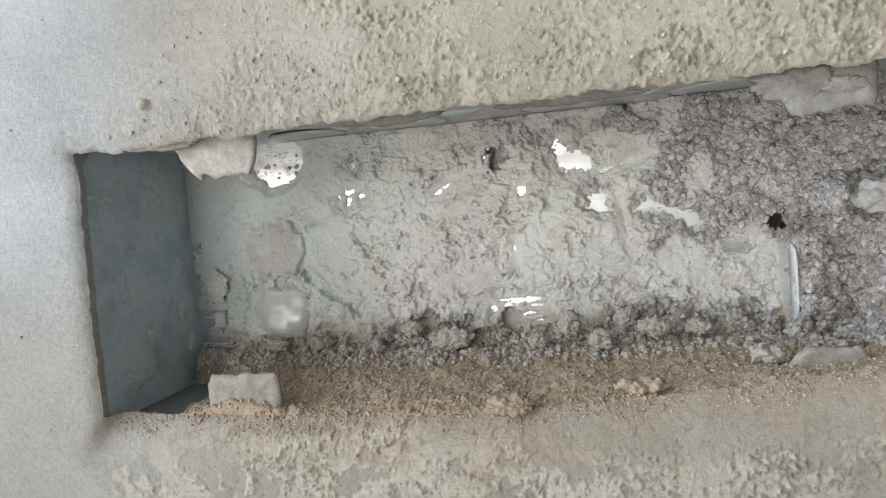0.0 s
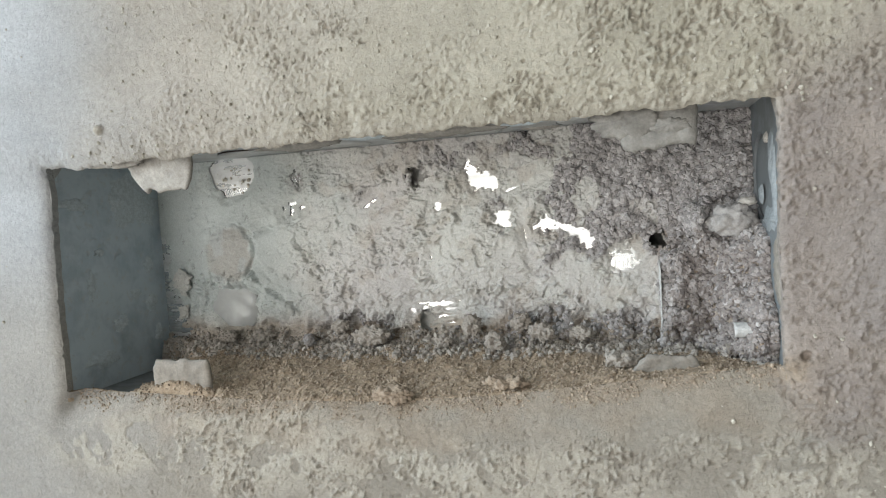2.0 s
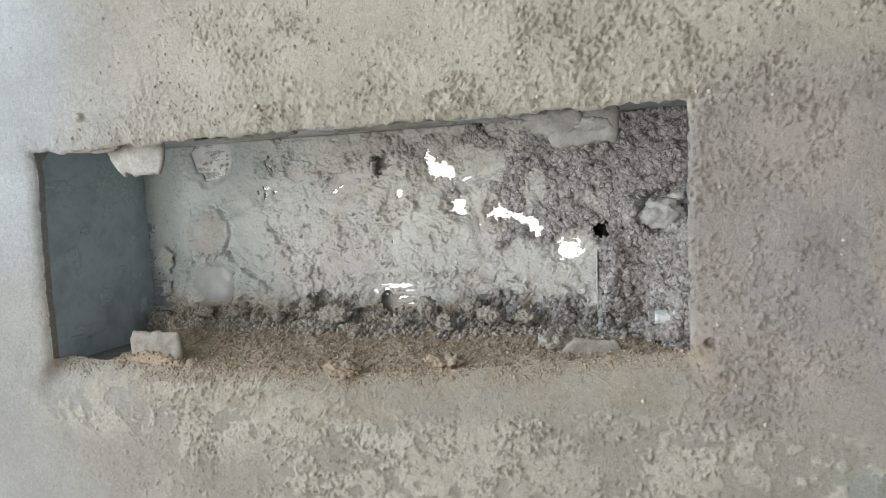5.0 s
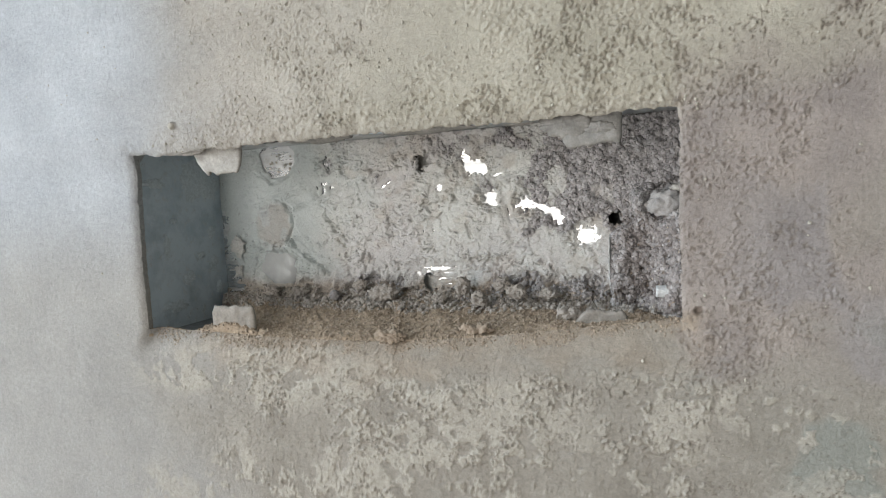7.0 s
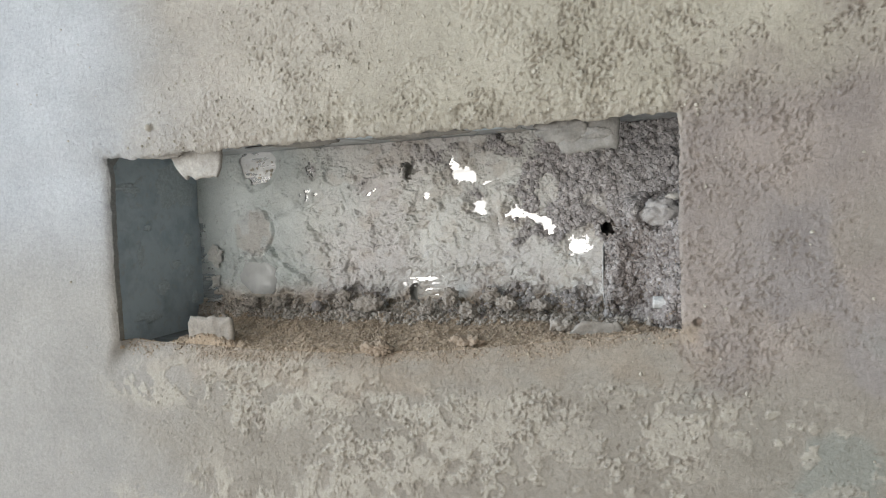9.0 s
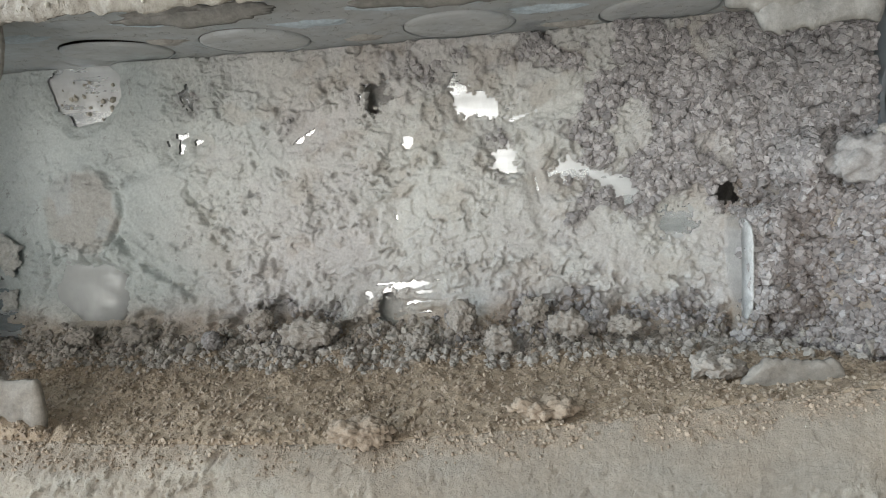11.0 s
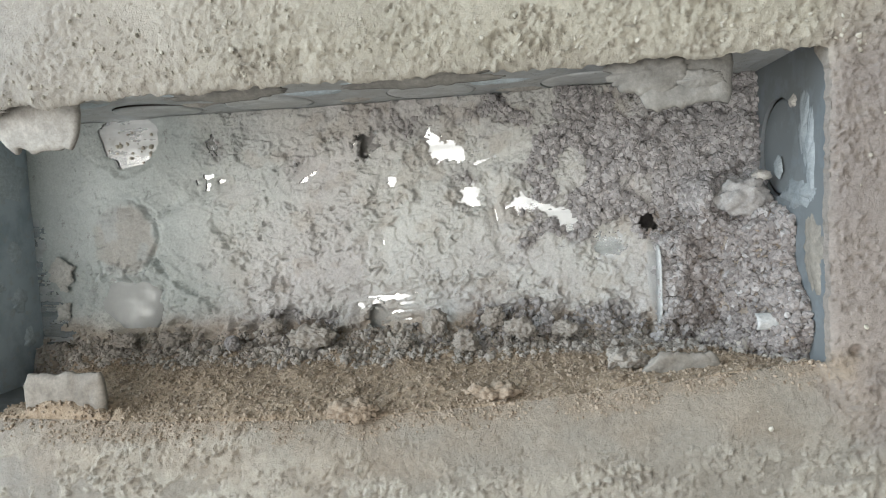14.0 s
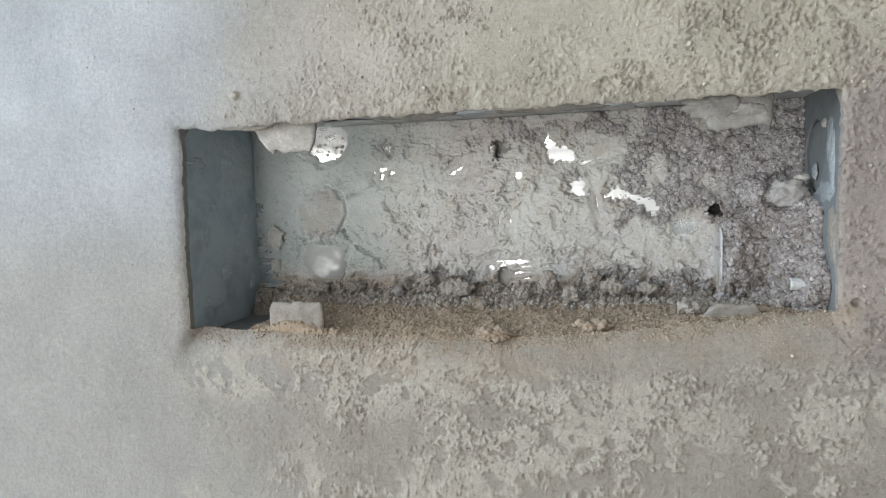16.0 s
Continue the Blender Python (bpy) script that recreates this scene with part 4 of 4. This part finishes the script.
    mesh_object("sill_layer", sheet_mesh("sill_layer", Pl, None, {"dust": dust, "granular": np.ones_like(s), "veil": 0 * s}), MORTAR, thing, "brown sand and mortar droppings")
    return np.concatenate([Pl, Pb], 0), np.concatenate([dust, 0 * Zb], 0), np.concatenate([np.ones_like(s), g], 0), np.concatenate([np.full_like(s, -9.0), m], 0)


FILL, FILL_DUST, FILL_GRAN, FILL_BARE = build_fill()


# ---------- loose crumbs ----------
def scatter(name, label, material, weight, count, low, high, seed, sub=1):
    """Loose crumbs on the mortar, thick where the weight is high."""
    rng = np.random.default_rng(seed)
    area = np.linalg.norm(np.cross(np.gradient(FILL, axis=1), np.gradient(FILL, axis=0)), axis=-1)
    low_y = (np.roll(FILL[..., 1], 4, 0) + np.roll(FILL[..., 1], -4, 0) + np.roll(FILL[..., 1], 4, 1) + np.roll(FILL[..., 1], -4, 1)) / 4 - FILL[..., 1]
    weight = weight * (0.15 + 0.85 * step(-0.3 * MM, 0.4 * MM, low_y))
    w = (weight * (FILL_BARE < -0.8) * np.minimum(area, 12 * np.median(area))).ravel()
    at = rng.choice(w.size, count, p=w / w.sum())
    du, dv = np.gradient(FILL, axis=1), np.gradient(FILL, axis=0)
    nrm = np.cross(du, dv)
    nrm /= np.linalg.norm(nrm, axis=-1, keepdims=True) + 1e-12
    sizes = (low + (high - low) * rng.random(count) ** 2) * MM
    me = crumbs_mesh(name, FILL.reshape(-1, 3)[at], nrm.reshape(-1, 3)[at], sizes, rng, sub)
    return tagged(mesh_object(name, me, material), label, "crumbs", kind="stuff")


block = step(86, 92, FILL[..., 0] / MM) * step(8, 2, (FILL[..., 2] - ZC) / MM)
along = np.arange(FILL.shape[0])[:, None] * np.ones(FILL.shape[1])[None]
sill = step(100, 142, along) * step(192, 170, along)
scatter("mortar_crumbs", "loose grey mortar crumbs on the caked fill", CRUMB, np.maximum(FILL_GRAN - 0.4, 0) * (along > 170) * (1 - 0.7 * step(230, 190, along)) * (1 - 0.95 * block), 15000, 0.35, 1.25, 3)
scatter("foot_crumbs", "loose brownish mortar crumbs along the sill", BITS, sill, 5000, 0.3, 1.1, 5)
scatter("bank_crumbs", "loose purplish-grey mortar crumbs banked against the side plate", BANK, block * (along > 170), 4500, 0.35, 1.2, 15)
scatter("mortar_bits", "coarse grey mortar bits at the foot of the fill", BITS, sill, 260, 0.6, 1.5, 13, 3)
scatter("sand_crumbs", "loose brown sand and plaster crumbs on the sill", SAND, FILL_DUST * step(1, 4, along) + 0.2 * block * (along > 170), 10000, 0.1, 0.6, 4)


def wall_grains(count, seed):
    """Grains that stand out of the plaster."""
    rng = np.random.default_rng(seed)
    X, Y, Z, sd = WALL
    w = np.clip(0.01 + 0.9 * step(12, 3, sd) * step(36, 40, Z) * step(-115, -80, X) + 0.6 * step(36, 46, Z) * step(140, 110, X) * step(-85, -50, X) * (1 - 0.8 * step(-90, -150, X)) + 0.05 * step(112, 118, X) * step(190, 150, X), 0, None) * (sd > 0.4) * (np.abs(X) < 230)
    at = rng.choice(w.size, count, p=(w / w.sum()).ravel())
    P = np.stack([X, Y, Z], -1).reshape(-1, 3)[at] * MM + (0, 0, ZC)
    nrm = np.tile((0.0, -1.0, 0.0), (count, 1))
    me = crumbs_mesh("plaster_grains", P, nrm, (0.16 + 0.5 * rng.random(count) ** 3) * MM, rng)
    return tagged(mesh_object("plaster_grains", me, GRAIN), "coarse sand grains standing out of the plaster", "grains", kind="stuff")


wall_grains(2400, 6)


def lip_sand(count, seed):
    """Sand that clings to the rounded lower edge."""
    rng = np.random.default_rng(seed)
    X, Y, Z, sd = WALL
    w = step(5, 0, sd + 2.5 * fbm(X / 10, Z / 6, 3, 316)) * (sd > 0) * (Z < -24) * (np.abs(X) < 112)
    at = rng.choice(w.size, count, p=(w / w.sum()).ravel())
    P = np.stack([X, Y, Z], -1).reshape(-1, 3)[at] * MM + (0, 0, ZC)
    nrm = np.tile((0.0, -0.7, 0.7), (count, 1))
    me = crumbs_mesh("lip_sand", P, nrm, (0.12 + 0.38 * rng.random(count) ** 3) * MM, rng)
    return tagged(mesh_object("lip_sand", me, SAND), "brown sand clinging to the lower edge of the opening", "sand", kind="stuff")


lip_sand(1900, 16)


def zinc_specks(count, seed):
    """Flecks of mortar left on the bare zinc of the back plate."""
    rng = np.random.default_rng(seed)
    P = np.stack([rng.normal(-77, 4.5, count), np.full(count, BACK - 0.1), rng.normal(34.5, 3.2, count)], -1) * MM + (0, 0, ZC)
    me = crumbs_mesh("mortar_specks", P, np.tile((0.0, -1.0, 0.0), (count, 1)), (0.2 + 0.75 * rng.random(count) ** 2) * MM, rng)
    return tagged(mesh_object("mortar_specks", me, GRAIN), "grey mortar specks left on bare zinc", "specks", kind="stuff")


zinc_specks(30, 21)


def lump(x, y, z, r, squash, material, label, seed, category="mortar lump"):
    """One uneven lump of mortar."""
    b = bmesh.new()
    bmesh.ops.create_icosphere(b, subdivisions=4, radius=1.0)
    for v in b.verts:
        d = v.co.normalized()
        k = 0.95 + 0.25 * noise.noise(d * 1.6 + Vector((seed, 0, 0))) + 0.22 * noise.noise(d * 3.6 + Vector((0, seed, 0))) + 0.30 * abs(noise.noise(d * 7 + Vector((0, 0, seed)))) + 0.14 * noise.noise(d * 16 + Vector((0, 0, seed)))
        v.co = Vector((d.x * squash[0], d.y * squash[1], d.z * squash[2])) * k * r * MM
    ob = part("mortar_lump", b, material)
    ob.location = (x * MM, y * MM, ZC + z * MM)
    return tagged(ob, label, category, "lumps in the box")


def clod(x, y, z, size, material, label, seed):
    """A crumbly clod, one uneven body of grains grown together."""
    b = bmesh.new()
    bmesh.ops.create_icosphere(b, subdivisions=5, radius=1.0)
    for v in b.verts:
        d = v.co.normalized()
        p = Vector((d.x * size[0], d.y * size[1], d.z * size[2]))
        p *= 1 + 0.25 * noise.noise(p * 0.35 + Vector((seed, 2, 1)))
        up = Vector((d.x / size[0], d.y / size[1], d.z / size[2])).normalized()
        f1 = noise.voronoi(p * 0.42 + Vector((seed, 0, seed)))[0][0]
        f2 = noise.voronoi(p * 0.95 + Vector((0, seed, seed)))[0][0]
        v.co = (p + up * (1.9 * (0.45 - f1) + 1.1 * (0.4 - f2) + 0.3 * noise.noise(p * 2.5))) * MM
    ob = part("mortar_clod", b, material)
    ob.location = (x * MM, y * MM, ZC + z * MM)
    return tagged(ob, label, "mortar clod", "clods in the box")


lump(106.0, 35.0, 8.8, 5.4, (1.1, 0.8, 0.9), LUMP, "rounded grey mortar lump stuck in the caked fill", 2)
lump(110.3, 33.5, 14.2, 1.8, (1.3, 0.8, 0.7), LUG, "small pale pebble on the mortar", 5, "pebble")
lump(-41.0, 43.0, -28.5, 2.2, (1.0, 1.0, 0.95), CRUMB, "small pale round mortar lump", 20)
clod(6.0, 6.0, -37.6, (6.5, 3.2, 2.8), SAND, "pale crumbly clod of plaster on the lower edge", 8)
clod(40.0, 11.0, -34.8, (6.5, 3.4, 2.2), SAND, "crumbly brown clod on the sill", 11)
clod(73.0, 20.0, -29.8, (5.0, 3.5, 2.6), BITS, "crumbly mortar clod beside the lug", 14)
clod(-16.0, 44.0, -27.5, (7.5, 3.5, 3.6), BITS, "grey mortar clod at the foot of the fill", 17)
clod(31.0, 40.0, -28.6, (4.0, 3.0, 2.8), BITS, "grey mortar clod at the foot of the fill", 23)
clod(22.0, 45.0, -24.0, (3.5, 3.0, 4.0), BITS, "grey mortar clod at the foot of the fill", 26)
clod(47.0, 43.0, -26.0, (4.5, 3.0, 3.2), BITS, "grey mortar clod at the foot of the fill", 29)
for x, y, z, size, seed in ((39.0, 46.5, -23.5, (3.6, 2.6, 3.4), 41), (-63.0, 45.0, -27.5, (5.0, 3.0, 2.4), 44), (60.0, 43.0, -27.0, (4.2, 2.8, 2.6), 47), (-78.0, 44.0, -28.0, (4.0, 2.6, 2.2), 50), (12.0, 42.0, -29.5, (3.4, 2.4, 2.0), 53), (-30.0, 46.0, -24.0, (3.6, 2.2, 3.0), 56)):
    clod(x, y + 1.5, z, size, BITS, "small crumbly mortar clod at the foot of the fill", seed)
clod(-104.5, 54.0, -6.0, (4.0, 1.2, 6.0), MORTAR, "grey mortar clod in the corner of the box", 32)
clod(-105.0, 54.0, -19.0, (2.6, 1.2, 3.0), MORTAR, "grey mortar clod in the corner of the box", 35)


def strip(x, y0, y1, z0, z1):
    """A thin upright metal edge with a torn outline."""
    b = bmesh.new()
    n = 40
    rows = []
    for i in range(n + 1):
        z = z0 + (z1 - z0) * i / n
        a = noise.noise(Vector((z * 0.5, 3, 1))) * 1.1 + noise.noise(Vector((z * 1.7, 5, 1))) * 0.7
        pinch = 1.0 - 0.8 * (abs(2 * i / n - 1) ** 6)
        rows.append([(x - 0.35 + a * 0.2, y0 + (1 - pinch) * 5 + a, z), (x - 0.5, (y0 + y1) / 2, z), (x - 0.2, y1, z), (x + 0.2, y1, z), (x + a * 0.2, y0 + (1 - pinch) * 5 + a, z)])
    vs = [[b.verts.new(Vector(p) * MM + Vector((0, 0, ZC))) for p in row] for row in rows]
    for r0, r1 in zip(vs, vs[1:]):
        for j in range(5):
            b.faces.new((r0[j], r0[(j + 1) % 5], r1[(j + 1) % 5], r1[j]))
    b.faces.new(vs[0])
    b.faces.new(vs[-1][::-1])
    return tagged(part("metal_strip", b, PALE), "pale bent metal edge standing in the mortar", "metal strip")


strip(85.6, 36.4, 44.0, -25.0, -3.0)


def bent_tab(x0, x1, y, z, r):
    """A short curved tab of bare metal, open below."""
    b = bmesh.new()
    n, m = 10, 12
    outer, inner = [], []
    for rr, rows in ((r, outer), (r - 0.5, inner)):
        for i in range(n + 1):
            u = i / n
            row = []
            for j in range(m + 1):
                a = math.pi * (0.05 + 0.75 * j / m)
                wob = 0.25 * noise.noise(Vector((u * 4, j * 0.4, 2)))
                row.append(b.verts.new(Vector((x0 + (x1 - x0) * u, y - (rr + wob) * math.sin(a), z + (rr + wob) * math.cos(a) * 0.8)) * MM + Vector((0, 0, ZC))))
            rows.append(row)
    for rows in (outer, inner):
        for i in range(n):
            for j in range(m):
                b.faces.new((rows[i][j], rows[i + 1][j], rows[i + 1][j + 1], rows[i][j + 1]))
    for i in range(n):
        for j in (0, m):
            b.faces.new((outer[i][j], outer[i + 1][j], inner[i + 1][j], inner[i][j]))
    for j in range(m):
        for i in (0, n):
            b.faces.new((outer[i][j], outer[i][j + 1], inner[i][j + 1], inner[i][j]))
    return tagged(part("metal_tab", b, PALE), "short curved bare metal tab in the mortar", "metal tab")


bent_tab(103.6, 111.6, 20.3, -21.3, 2.8)
